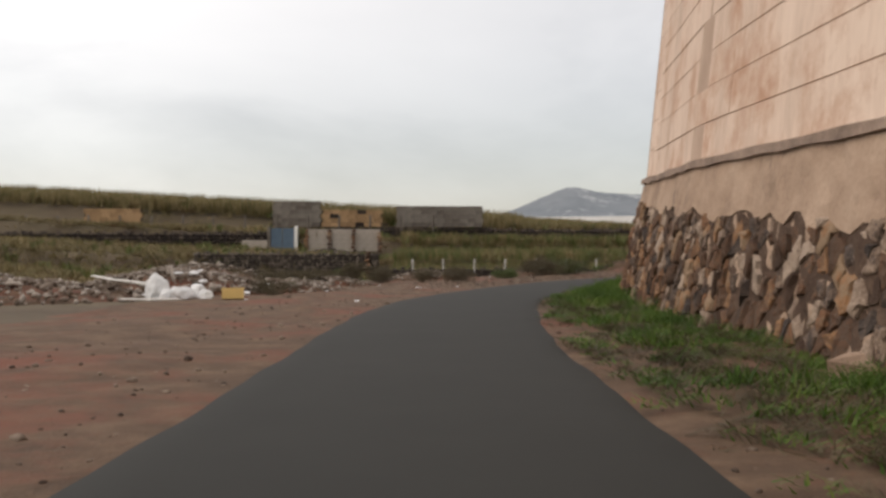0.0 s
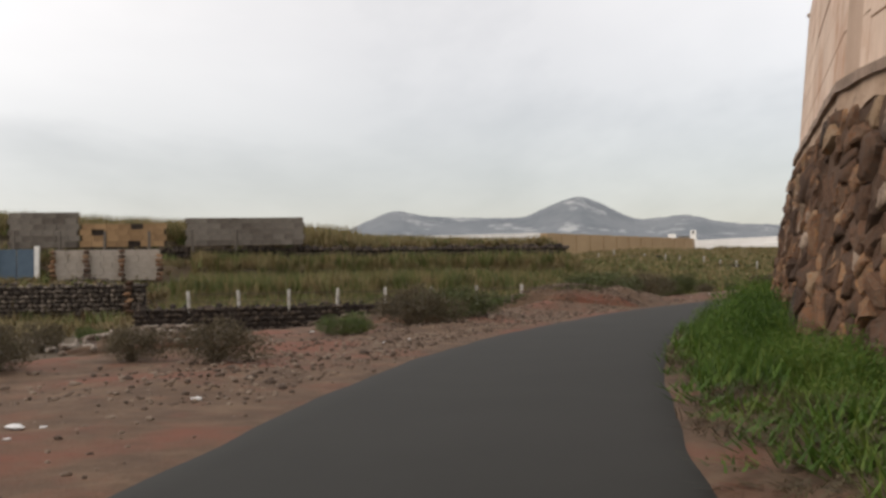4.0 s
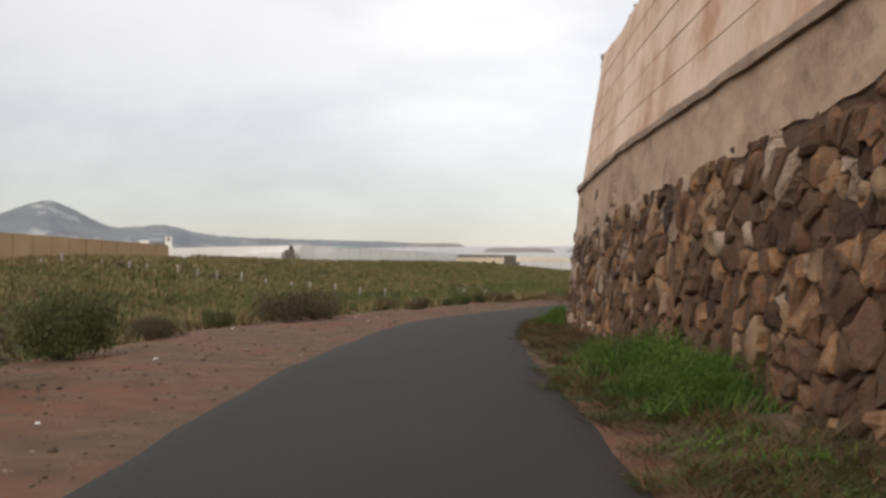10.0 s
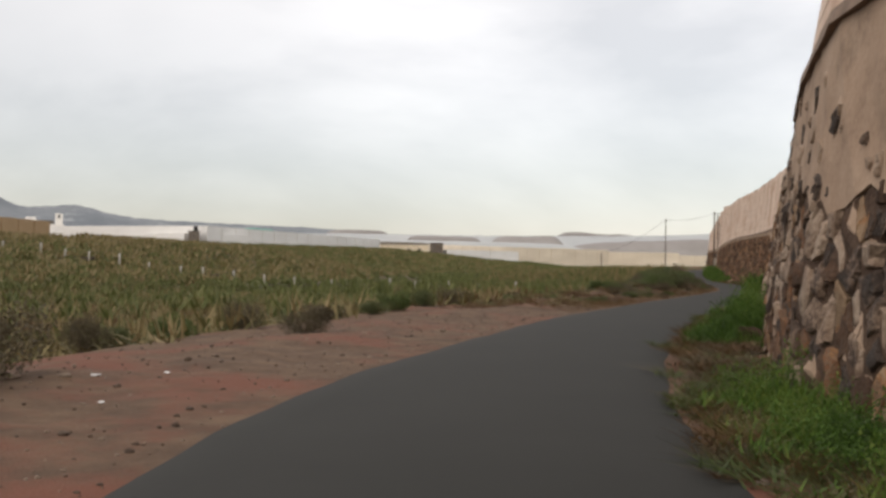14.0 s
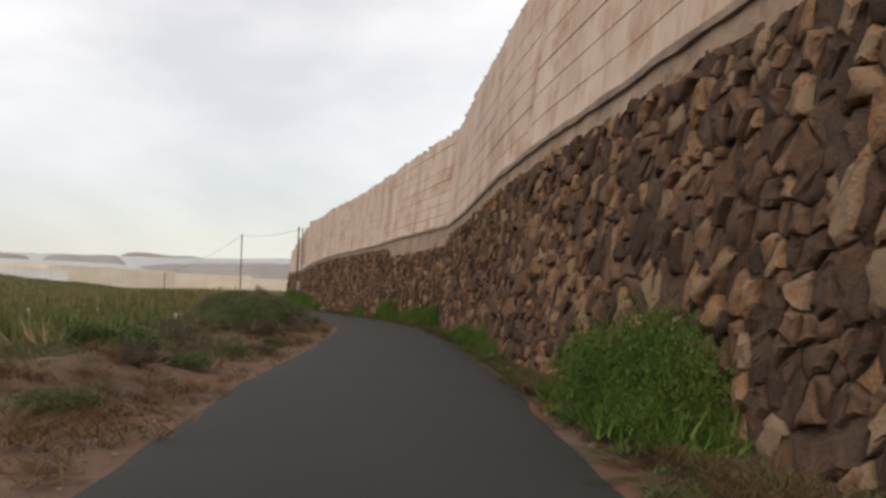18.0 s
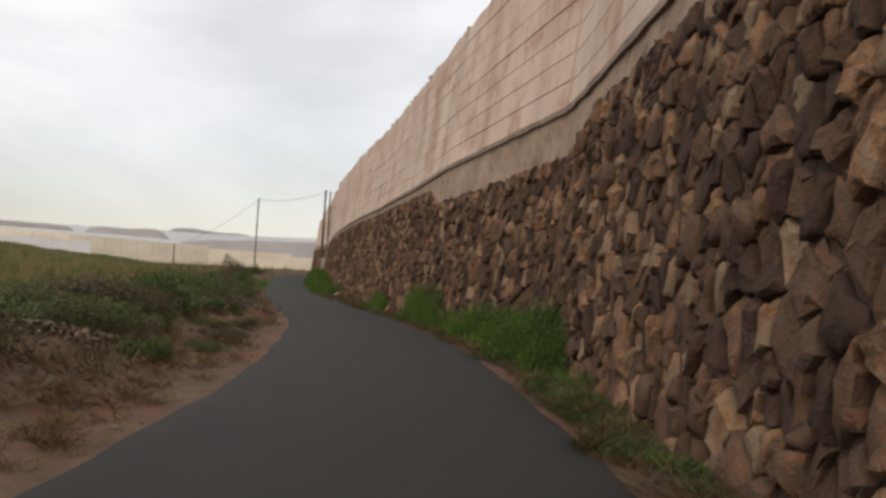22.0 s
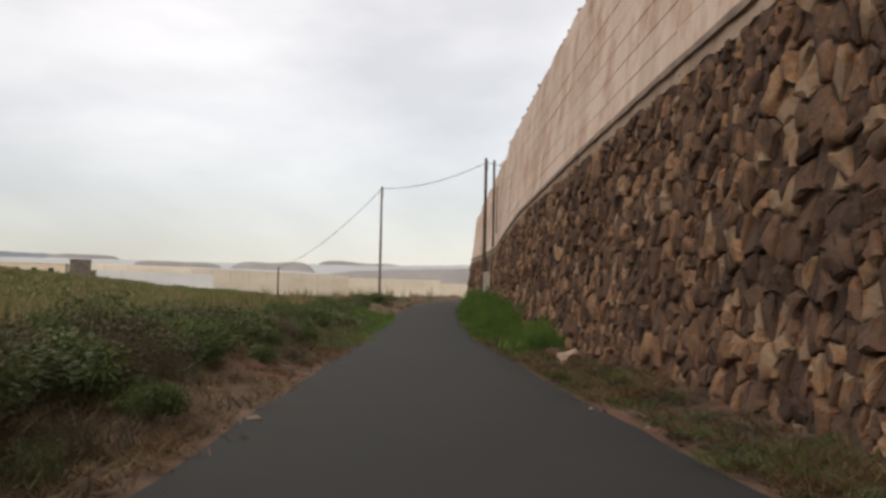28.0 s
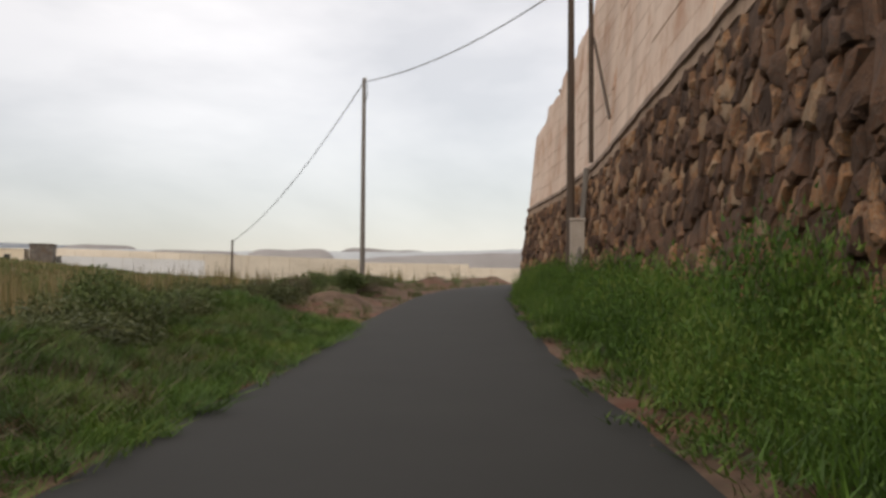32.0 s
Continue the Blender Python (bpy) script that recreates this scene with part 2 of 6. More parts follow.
M_WHITE = mat("white_paint", [(0.52, 0.50, 0.46), (0.66, 0.64, 0.60), (0.74, 0.72, 0.68)], scale=1.5, fine=20, rough=0.8, bump=0.2)
M_CREAM = mat("cream_render", [(0.58, 0.49, 0.36), (0.70, 0.60, 0.45)], scale=0.4, fine=6, rough=0.85, bump=0.15)
M_GREYBLOCK = mat("grey_block", [(0.080, 0.066, 0.054), (0.135, 0.116, 0.098), (0.215, 0.190, 0.162)], scale=1.1, fine=12, rough=0.92, bump=0.4, obj_rand=0.3, spots=(0.9, 0.52, 0.66, (0.115, 0.080, 0.055)))
M_TANBLOCK = mat("tan_block", [(0.20, 0.122, 0.064), (0.30, 0.190, 0.100), (0.38, 0.245, 0.135)], scale=0.8, fine=10, rough=0.92, bump=0.4, obj_rand=0.3, spots=(1.2, 0.58, 0.66, (0.14, 0.08, 0.05)))
M_PLASTIC = mat("white_greenhouse_film", [(0.56, 0.55, 0.53), (0.68, 0.67, 0.65), (0.74, 0.73, 0.71)], scale=0.08, fine=1.2, rough=0.55, bump=0.1, stretch=(1, 1, 3))
M_FILM_BEIGE = mat("beige_greenhouse_film", [(0.50, 0.43, 0.33), (0.62, 0.54, 0.43), (0.70, 0.62, 0.50)], scale=0.06, fine=1.0, rough=0.6, bump=0.1, stretch=(1, 1, 3))
M_MESHBROWN = mat("ochre_windbreak", [(0.30, 0.20, 0.11), (0.40, 0.28, 0.16)], scale=0.12, fine=2, rough=0.8, bump=0.1)
M_DARKWIN = mat("dark_opening", [(0.015, 0.015, 0.016), (0.03, 0.03, 0.03)], scale=2, rough=0.5, bump=0)
M_BLUE = mat("blue_metal", [(0.055, 0.085, 0.12), (0.085, 0.125, 0.165)], scale=2, fine=20, rough=0.6, bump=0.2)
# aerial haze over the far hills is painted in as grey-blue tones
M_MOUNT = mat("haze_painted_mountain", [(0.115, 0.132, 0.150), (0.152, 0.170, 0.188), (0.195, 0.210, 0.225)], scale=0.006, fine=0.05, rough=1.0, bump=0.0, spots=(0.011, 0.56, 0.64, (0.33, 0.345, 0.35)))
# pale film roofs on the horizon, with distance haze mixed into their colour
M_MOUNTPALE = mat("haze_pale_terraces", [(0.32, 0.34, 0.35), (0.42, 0.43, 0.43)], scale=0.01, fine=0.05, rough=1.0, bump=0.0)
# dark lava and hedges, their colour lightened to stand for haze
M_RIDGE = mat("haze_painted_ridge", [(0.215, 0.200, 0.190), (0.290, 0.275, 0.265)], scale=0.01, fine=0.08, rough=1.0, bump=0.0)
M_BAG = mat("white_sack", [(0.50, 0.50, 0.50), (0.72, 0.72, 0.71)], scale=4, fine=20, rough=0.6, bump=0.5)
M_CRATE = mat("yellow_crate", [(0.52, 0.36, 0.13), (0.66, 0.48, 0.20)], scale=3, fine=20, rough=0.7, bump=0.2)
M_RED = mat("red_rag", [(0.32, 0.05, 0.04), (0.45, 0.09, 0.07)], scale=4, rough=0.8, bump=0.3)
M_BARK = mat("brown_stem", [(0.07, 0.05, 0.035), (0.13, 0.10, 0.07)], scale=8, fine=40, rough=0.9, bump=0.4)
M_GRAVEL = mat("brown_gravel", [(0.060, 0.042, 0.032), (0.110, 0.078, 0.058), (0.200, 0.155, 0.120)], scale=2, fine=18, rough=0.93, bump=0.5, island=0.7)
M_FIELDSTONE = mat("dark_field_stone", [(0.026, 0.020, 0.017), (0.046, 0.035, 0.028), (0.080, 0.060, 0.046)], scale=3, fine=18, rough=0.93, bump=0.6, island=0.6)
M_RUBBLE = mat("pale_rubble", [(0.110, 0.082, 0.062), (0.170, 0.132, 0.104), (0.31, 0.270, 0.232)], scale=1.5, fine=18, rough=0.93, bump=0.5, island=0.7)
G_WEED = leafy("fresh_green_weeds", [(0.029, 0.058, 0.010), (0.048, 0.100, 0.014), (0.073, 0.142, 0.020), (0.126, 0.168, 0.034)])
G_RUST = leafy("rusty_dry_grass", [(0.070, 0.040, 0.020), (0.115, 0.066, 0.030), (0.165, 0.105, 0.050)])
G_DRY = leafy("dry_grass", [(0.092, 0.074, 0.036), (0.162, 0.128, 0.062), (0.225, 0.178, 0.090)])
G_FIELD = leafy("field_crop", [(0.082, 0.077, 0.029), (0.145, 0.122, 0.049), (0.205, 0.160, 0.074), (0.255, 0.190, 0.100)])
G_CROP = leafy("green_crop", [(0.058, 0.072, 0.022), (0.096, 0.112, 0.034), (0.148, 0.152, 0.055)])
G_SHRUB = leafy("olive_shrub", [(0.046, 0.058, 0.022), (0.076, 0.090, 0.034), (0.118, 0.126, 0.052)])
G_SHRUBD = leafy("brownish_shrub", [(0.055, 0.044, 0.027), (0.090, 0.072, 0.042), (0.130, 0.108, 0.062)])
G_GREYG = leafy("grey_green_bush", [(0.044, 0.066, 0.020), (0.074, 0.104, 0.030), (0.118, 0.146, 0.048)])


# ---- builders ----
def mesh_from(name, verts, faces, material, smooth=False):
    me = bpy.data.meshes.new(name)
    me.from_pydata([tuple(v) for v in verts], [], [tuple(f) for f in faces])
    me.materials.append(material)
    if smooth:
        me.polygons.foreach_set("use_smooth", [True] * len(me.polygons))
    me.update()
    return me


def thing(name, label, category, m=None, group="", kind=""):
    ob = new(name)
    if m is not None:
        ob.matrix_basis = m
    return tagged(ob, label, category, group, kind)


def add(name, me, parent=None, m=None, label="", kind=""):
    ob = new(name, me)
    if parent is not None:
        ob.parent = parent
    if m is not None:
        ob.matrix_basis = m
    if label or kind:
        tagged(ob, label, kind=kind)
    return ob


def part(name, bm, material, parent, label="", m=None):
    me = bpy.data.meshes.new(name)
    bm.to_mesh(me)
    bm.free()
    me.materials.append(material)
    return add(name, me, parent, m, label)


def box_bm(sx, sy, sz, bevel=0.0, base=True):
    """A bevelled block standing on z = 0 (or centred)."""
    bm = bmesh.new()
    bmesh.ops.create_cube(bm, size=1.0)
    for v in bm.verts:
        v.co = Vector((v.co.x * sx, v.co.y * sy, (v.co.z + (0.5 if base else 0)) * sz))
    if bevel:
        bmesh.ops.bevel(bm, geom=bm.edges[:], offset=bevel, segments=1, affect="EDGES")
    return bm


def tube_bm(points, radii, sides=8):
    """A tapered tube along a line of points."""
    bm = bmesh.new()
    rings = []
    for i, p in enumerate(points):
        p = Vector(p)
        a = Vector(points[max(i - 1, 0)])
        b = Vector(points[min(i + 1, len(points) - 1)])
        d = (b - a).normalized()
        u = d.orthogonal().normalized() if abs(d.z) < 0.99 else Vector((1, 0, 0))
        v = d.cross(u)
        r = radii[i] if hasattr(radii, "__len__") else radii
        rings.append([bm.verts.new(p + (u * math.cos(2 * math.pi * k / sides) + v * math.sin(2 * math.pi * k / sides)) * r) for k in range(sides)])
    for r0, r1 in zip(rings, rings[1:]):
        for k in range(sides):
            bm.faces.new((r0[k], r0[(k + 1) % sides], r1[(k + 1) % sides], r1[k]))
    bm.faces.new(rings[0][::-1])
    bm.faces.new(rings[-1])
    bmesh.ops.recalc_face_normals(bm, faces=bm.faces[:])
    return bm


def rock_mesh(name, seed, material, flat=0.8):
    """An angular broken stone about one unit across."""
    rng = np.random.default_rng(seed)
    bm = bmesh.new()
    for p in rng.normal(size=(14, 3)):
        p /= np.linalg.norm(p)
        bm.verts.new((p[0] * 0.5, p[1] * 0.5, p[2] * 0.5 * flat))
    h = bmesh.ops.convex_hull(bm, input=bm.verts[:])
    bmesh.ops.delete(bm, geom=[v for v in bm.verts if not v.link_faces], context="VERTS")
    me = bpy.data.meshes.new(name)
    bm.to_mesh(me)
    bm.free()
    me.materials.append(material)
    return me


def scatter_mesh(name, tv, tf, places, material):
    """One mesh of many copies of a template (numpy verts and equal-sided faces): places are rows x, y, z, turn, scale, height, lean."""
    tv, tf, pl = np.asarray(tv, float), np.asarray(tf, int), np.asarray(places, float)
    n, k = len(pl), len(tv)
    c, s = np.cos(pl[:, 3]), np.sin(pl[:, 3])
    x = tv[None, :, 0] * pl[:, 4:5] + tv[None, :, 2] * pl[:, 6:7]
    y = tv[None, :, 1] * pl[:, 4:5]
    z = tv[None, :, 2] * pl[:, 5:6]
    v = np.stack([x * c[:, None] - y * s[:, None] + pl[:, 0:1], x * s[:, None] + y * c[:, None] + pl[:, 1:2], z + pl[:, 2:3]], 2).reshape(-1, 3)
    f = (tf[None] + (np.arange(n) * k)[:, None, None]).reshape(-1, tf.shape[1])
    me = bpy.data.meshes.new(name)
    me.vertices.add(len(v))
    me.vertices.foreach_set("co", v.ravel())
    q = tf.shape[1]
    me.loops.add(len(f) * q)
    me.loops.foreach_set("vertex_index", f.ravel())
    me.polygons.add(len(f))
    me.polygons.foreach_set("loop_start", np.arange(len(f)) * q)
    me.polygons.foreach_set("loop_total", np.full(len(f), q))
    me.materials.append(material)
    me.update(calc_edges=True)
    return me


def blade_template(rng, blades, spread, width, bend, rise=(0.6, 1.0)):
    """A tuft of leaning blades, each a slim triangle, about one unit high."""
    v, f = [], []
    for _ in range(blades):
        a, r = rng.uniform(0, 6.283), spread * rng.uniform(0, 1) ** 0.5
        x, y = r * math.cos(a), r * math.sin(a)
        d, h = rng.uniform(0, 6.283), rng.uniform(*rise)
        b, w = bend * rng.uniform(0.2, 1.0), width * rng.uniform(0.8, 1.6)
        px, py = -math.sin(d) * w, math.cos(d) * w
        low = h * rng.uniform(0.0, 0.35)
        i = len(v)
        v += [(x - px, y - py, low), (x + px, y + py, low + 0.05 * h), (x + math.cos(d) * b, y + math.sin(d) * b, h * (1 - 0.2 * bend))]
        f.append((i, i + 1, i + 2))
    return v, f


def leaf_cloud(rng, n, size, lobes):
    """Small pointed leaves or sprigs scattered through several lobes: rows cx, cy, cz, rx, ry, rz."""
    v, f = [], []
    lobes = np.asarray(lobes, float)
    wts = lobes[:, 3] * lobes[:, 4] * lobes[:, 5]
    pick = rng.choice(len(lobes), n, p=wts / wts.sum())
    for k in pick:
        d = rng.normal(size=3)
        d /= np.linalg.norm(d)
        r = rng.uniform(0.5, 1.04) + (rng.uniform(0, 0.25) if rng.uniform() < 0.12 else 0)
        p = lobes[k, :3] + d * lobes[k, 3:] * r
        if p[2] < 0.02:
            p[2] = rng.uniform(0.02, 0.2)
        u = rng.normal(size=3) + d * 0.8
        u[2] += 0.6
        u /= np.linalg.norm(u)
        w = np.cross(u, rng.normal(size=3))
        w /= np.linalg.norm(w) + 1e-9
        L, W = size * rng.uniform(0.9, 2.0), size * rng.uniform(0.28, 0.5)
        i = len(v)
        v += [tuple(p - u * L * 0.45 - w * W), tuple(p - u * L * 0.3 + w * W), tuple(p + u * L * 0.65)]
        f.append((i, i + 1, i + 2))
    return v, f


# ---- the plan: the road's centre line, by distance along it ----
CENTRE = [(-0.6, -45.0), (-0.4, -20.0), (-0.3, -5.0), (-0.2, 8.0), (-0.15, 14.0), (0.1, 19.5), (0.7, 25.0), (1.8, 29.5), (4.4, 36.7), (7.4, 43.1), (10.3, 47.7), (14.0, 53.0), (17.5, 57.2), (22.1, 62.6), (25.6, 66.6), (30.7, 72.0), (34.1, 75.2), (38.0, 78.2), (44.55, 82.13), (51.89, 85.99), (59.96, 89.65), (68.26, 93.14), (76.56, 96.66), (84.77, 100.33), (92.84, 104.3), (100.67, 108.72), (108.24, 113.61), (115.62, 118.77), (122.97, 123.95), (130.38, 129.01), (137.83, 134.0), (145.31, 138.96), (152.84, 143.89), (160.41, 148.76), (168.04, 153.55), (175.77, 158.27), (184.08, 162.97), (193.92, 167.59), (205.83, 171.63), (219.1, 174.9)]
START = 45.0


def spline(c, n=24):
    c, out = np.array(c, float), []
    for i in range(len(c) - 1):
        p0, p1, p2, p3 = c[max(i - 1, 0)], c[i], c[i + 1], c[min(i + 2, len(c) - 1)]
        for k in range(n):
            u = k / n
            out.append(.5 * (2 * p1 + (p2 - p0) * u + (2 * p0 - 5 * p1 + 4 * p2 - p3) * u * u + (3 * p1 - p0 - 3 * p2 + p3) * u ** 3))
    return np.array(out + [c[-1]])


line = spline(CENTRE)
run = np.concatenate([[0], np.cumsum(np.hypot(*np.diff(line, axis=0).T))]) - START
S_ALL = np.arange(run[0], run[-1], 0.5)
L_ALL = np.stack([np.interp(S_ALL, run, line[:, 0]), np.interp(S_ALL, run, line[:, 1])], 1)
T_ALL = np.gradient(L_ALL, axis=0)
T_ALL /= np.hypot(*T_ALL.T)[:, None]


def at(s, o):
    """Plan place of a point s metres along the road and o metres right of its centre; arrays allowed."""
    s, o = np.asarray(s, float), np.asarray(o, float)
    tx, ty = np.interp(s, S_ALL, T_ALL[:, 0]), np.interp(s, S_ALL, T_ALL[:, 1])
    k = np.hypot(tx, ty)
    return np.interp(s, S_ALL, L_ALL[:, 0]) + o * ty / k, np.interp(s, S_ALL, L_ALL[:, 1]) - o * tx / k


def locate(x, y):
    """Along and across (s, o) of plan points, by the nearest sample."""
    x, y = np.atleast_1d(x).astype(float), np.atleast_1d(y).astype(float)
    s, o = np.empty(len(x)), np.empty(len(x))
    idx = np.arange(0, len(S_ALL), 3)
    for a in range(0, len(x), 20000):
        dx, dy = x[a:a + 20000, None] - L_ALL[idx, 0], y[a:a + 20000, None] - L_ALL[idx, 1]
        j = idx[np.argmin(dx * dx + dy * dy, axis=1)]
        vx, vy = x[a:a + 20000] - L_ALL[j, 0], y[a:a + 20000] - L_ALL[j, 1]
        side = np.where(vx * T_ALL[j, 1] - vy * T_ALL[j, 0] > 0, 1, -1)
        s[a:a + 20000], o[a:a + 20000] = S_ALL[j], side * np.hypot(vx, vy)
    return s, o


def step(x, a, b):
    u = np.clip((x - a) / (b - a), 0, 1)
    return u * u * (3 - 2 * u)


def wavy(x, y, f=1.0):
    return np.sin(1.3 * f * x + 0.7) * np.sin(1.1 * f * y + 2.1) * 0.5 + np.sin(0.47 * f * x - 0.31 * f * y) * 0.5


def climb(s):
    """The lane is level up to the end of the long wall and climbs a little round the last bend."""
    return np.interp(s, [216, 222, 230, 236, 242, 248, 258, 269, 285, 300], [0.0, 0.06, 0.20, 0.35, 0.53, 0.72, 1.05, 1.42, 1.8, 2.0])


def ground_z(x, y):
    """Height of the land: the road's shelf, the fields below it, and the plain that rises far off."""
    s, o = locate(x, y)
    d = -o
    shelf = np.interp(s, [-45, 30, 44, 52, 60, 100, 118, 140, 260], [14, 13, 10, 5.5, 5.0, 6.0, 7.5, 5.5, 5.5])
    low = np.interp(s, [-45, 20, 45, 70, 110, 200, 226, 240, 260], [-0.5, -0.6, -1.3, -1.0, -1.1, -1.6, -1.6, -0.9, -0.9])
    rise = np.interp(np.asarray(x) - np.asarray(y), [-40, 20], [0.076, 0.026])
    z = low * step(d, shelf, shelf + 6) + rise * np.clip(d - 40, 0, 70) + np.minimum(rise, 0.036) * np.clip(d - 110, 0, 480)
    z += 1.9 * step(d, 55, 95) * (1 - step(np.asarray(x) - np.asarray(y), -80, -30)) * step(np.asarray(x), 45, 80)
    z += 0.05 * wavy(x, y, 0.8) * step(d, 4, 9) - 0.04
    ter = step(y, 80, 83) * 1.3 + step(y, 97.5, 99) * 1.6 + step(y, 104, 106) * 1.7
    z = z + ter * (1 - step(x, 25, 31)) * (1 - step(y, 140, 200)) * (1 - step(s, 100, 124)) * step(d, 14, 22)
    z = np.where(o > 0, np.interp(s, [258, 270], [7.0, 0.0]) * step(o, 7.2, 9.2) - 0.04, z)
    return z + climb(s) * (1 - step(np.abs(o), 14, 40))


# ---- camera-independent large structure: ground, road, verges ----
gx = np.concatenate([-np.geomspace(4000, 80, 16), np.arange(-70, 260, 1.5), np.geomspace(270, 4200, 18)])
gy = np.concatenate([-np.geomspace(3000, 75, 14), np.arange(-60, 300, 1.5), np.geomspace(310, 4500, 18)])
GX, GY = np.meshgrid(gx, gy)
GZ = ground_z(GX.ravel(), GY.ravel())
nx, ny = len(gx), len(gy)
ii = (np.arange(ny - 1)[:, None] * nx + np.arange(nx - 1)[None]).ravel()
ground_me = scatter_mesh("ground", np.stack([GX.ravel(), GY.ravel(), GZ], 1), np.stack([ii, ii + 1, ii + nx + 1, ii + nx], 1), [(0, 0, 0, 0, 1, 1, 0)], M_SOIL)
ground_me.polygons.foreach_set("use_smooth", [True] * len(ground_me.polygons))
tagged(add("ground", ground_me), "brown field soil with dry weeds, rising into the plain", "ground", kind="structure")


def ribbon(name, s0, s1, ds, offs, zfun, material, jitter=None):
    """A strip along the road, its cross-section given by offsets and a height function."""
    ss = np.arange(s0, s1, ds)
    O = np.repeat(np.asarray(offs, float)[None], len(ss), 0)
    Sg = np.repeat(ss[:, None], len(offs), 1)
    if jitter is not None:
        O = O + jitter(Sg, O)
    x, y = at(Sg.ravel(), O.ravel())
    z = zfun(Sg.ravel(), O.ravel())
    m = len(offs)
    i = (np.arange(len(ss) - 1)[:, None] * m + np.arange(m - 1)[None]).ravel()
    me = scatter_mesh(name, np.stack([x, y, z], 1), np.stack([i, i + 1, i + m + 1, i + m], 1), [(0, 0, 0, 0, 1, 1, 0)], material)
    me.polygons.foreach_set("use_smooth", [True] * len(me.polygons))
    return me


HALF = 1.74


def widen(s):
    """How much wider than usual each half of the road is."""
    return np.interp(s, [112, 122, 132, 140, 168, 188, 206, 216, 262], [0.0, 0.18, 0.18, 0.06, 0.06, 0.30, 0.28, 0.20, 0.20])


def ragged(Sg, O):
    edge = (np.abs(O) > HALF - 0.3).astype(float)
    return edge * np.sign(O) * (widen(Sg) + 0.05 * np.sin(Sg * 0.37) + 0.025 * np.sin(Sg * 1.3 + 1) + 0.015 * np.sin(Sg * 3.1))


road_me = ribbon("road", -44, 300, 0.4, [-HALF - .2, -HALF, -1.4, -0.7, 0, 0.7, 1.4, HALF, HALF + .2], lambda s, o: climb(s) + np.where(np.abs(o) > HALF + 0.10 + widen(s), -0.05, 0.035 - 0.012 * (o / HALF) ** 2), M_ASPHALT, ragged)
tagged(add("road", road_me), "narrow dark grey asphalt lane with ragged edges", "road", kind="structure")


def verge_left_z(s, o):
    d = -o
    x, y = at(s, o)
    berm = np.interp(s, [-45, 30, 40, 50, 56, 64, 70, 108, 116, 130, 260], [0.03, 0.05, 0.08, 0.15, 0.42, 0.72, 0.10, 0.10, 0.30, 0.50, 0.50])
    rough = 0.10 * wavy(x * 2.2, y * 2.2) + 0.05 * wavy(x * 6, y * 6) + 0.03 * wavy(x * 15, y * 15)
    hump = np.exp(-((d - 4.3 - 0.5 * np.sin(s * 0.5)) / 1.1) ** 2) * berm * (0.75 + 0.5 * np.sin(s * 0.9) * np.sin(s * 0.37 + 1))
    z = 0.012 + climb(s) + step(d, 2.2, 3.2) * (hump + rough * (0.25 + berm))
    far = ground_z(x, y) + 0.04
    k = step(d, 5.2, 8.2)
    return z * (1 - k) + (far + rough * 0.6) * k + np.where(d < 1.64 + widen(s), -0.05, 0) - 0.12 * step(d, 8.0, 8.6)


verge_l = ribbon("verge_left", -44, 290, 0.35, [-8.7, -8.3, -7.8, -7.2, -6.6, -6.0, -5.5, -5.0, -4.6, -4.2, -3.8, -3.4, -3.0, -2.6, -2.2, -1.85, -1.5], verge_left_z, M_EARTH)
tagged(add("verge", verge_l), "bare reddish earth beside the road with low banks", "verge", kind="structure")


def verge_right_z(s, o):
    x, y = at(s, o)
    rough = 0.06 * wavy(x * 2.5, y * 2.5) + 0.03 * wavy(x * 9, y * 9)
    return 0.012 + climb(s) + step(o, 2.0 + widen(s), 3.7) * (0.10 + 1.6 * rough + 0.06 * step(s, 108, 118)) + np.where(o < 1.64 + widen(s), -0.05, 0)


verge_r = ribbon("verge_right", -44, 290, 0.35, [1.5, 1.85, 2.2, 2.5, 2.8, 3.1, 3.5, 4.0, 4.6], verge_right_z, M_EARTH)
tagged(add("verge", verge_r), "strip of reddish earth between road and stone wall", "verge", kind="structure")

# ---- the great wall beside the road ----
W_S = [-45, 10, 18, 26, 38, 51, 60, 70, 78, 84, 90, 98, 106]
W_O = [4.3, 4.2, 4.0, 3.8, 3.4, 3.05, 3.35, 3.45, 3.3, 2.9, 2.9, 3.25, 3.3]
# from there on the foot of the wall runs straight from corner to corner
FOOT = [(64.9, 88.75), (80.7, 95.82), (98.4, 103.65), (108.0, 110.45), (119.6, 117.9), (129.0, 123.85), (156.5, 141.9), (175.9, 153.9), (182.4, 158.4), (188.6, 163.2), (212.0, 173.6)]
LEDGE_S = [-45, 10, 16, 23, 31, 39, 50, 60, 70, 78, 84, 92, 101, 112, 120, 128, 145, 154, 157, 164, 176, 190, 200, 210, 232, 240, 246, 290]
LEDGE_Z = [2.3, 2.56, 2.77, 2.95, 3.25, 3.55, 3.85, 3.65, 3.7, 3.75, 3.5, 3.7, 4.1, 4.35, 4.5, 4.72, 4.7, 4.9, 5.05, 5.05, 5.05, 5.25, 5.45, 5.55, 5.45, 5.35, 5.2, 5.0]
BAND_S = [-45, 14, 22, 28, 42, 52, 58, 63, 70, 78, 84, 90, 96, 100, 118, 140, 153, 155.5, 169, 171, 182, 290]
BAND_H = [1.0, 0.95, 0.7, 0.4, 0.3, 0.32, 0.5, 0.75, 1.0, 1.15, 1.5, 1.7, 1.2, 0.55, 0.38, 0.42, 0.45, 1.0, 1.05, 0.4, 0.3, 0.28]
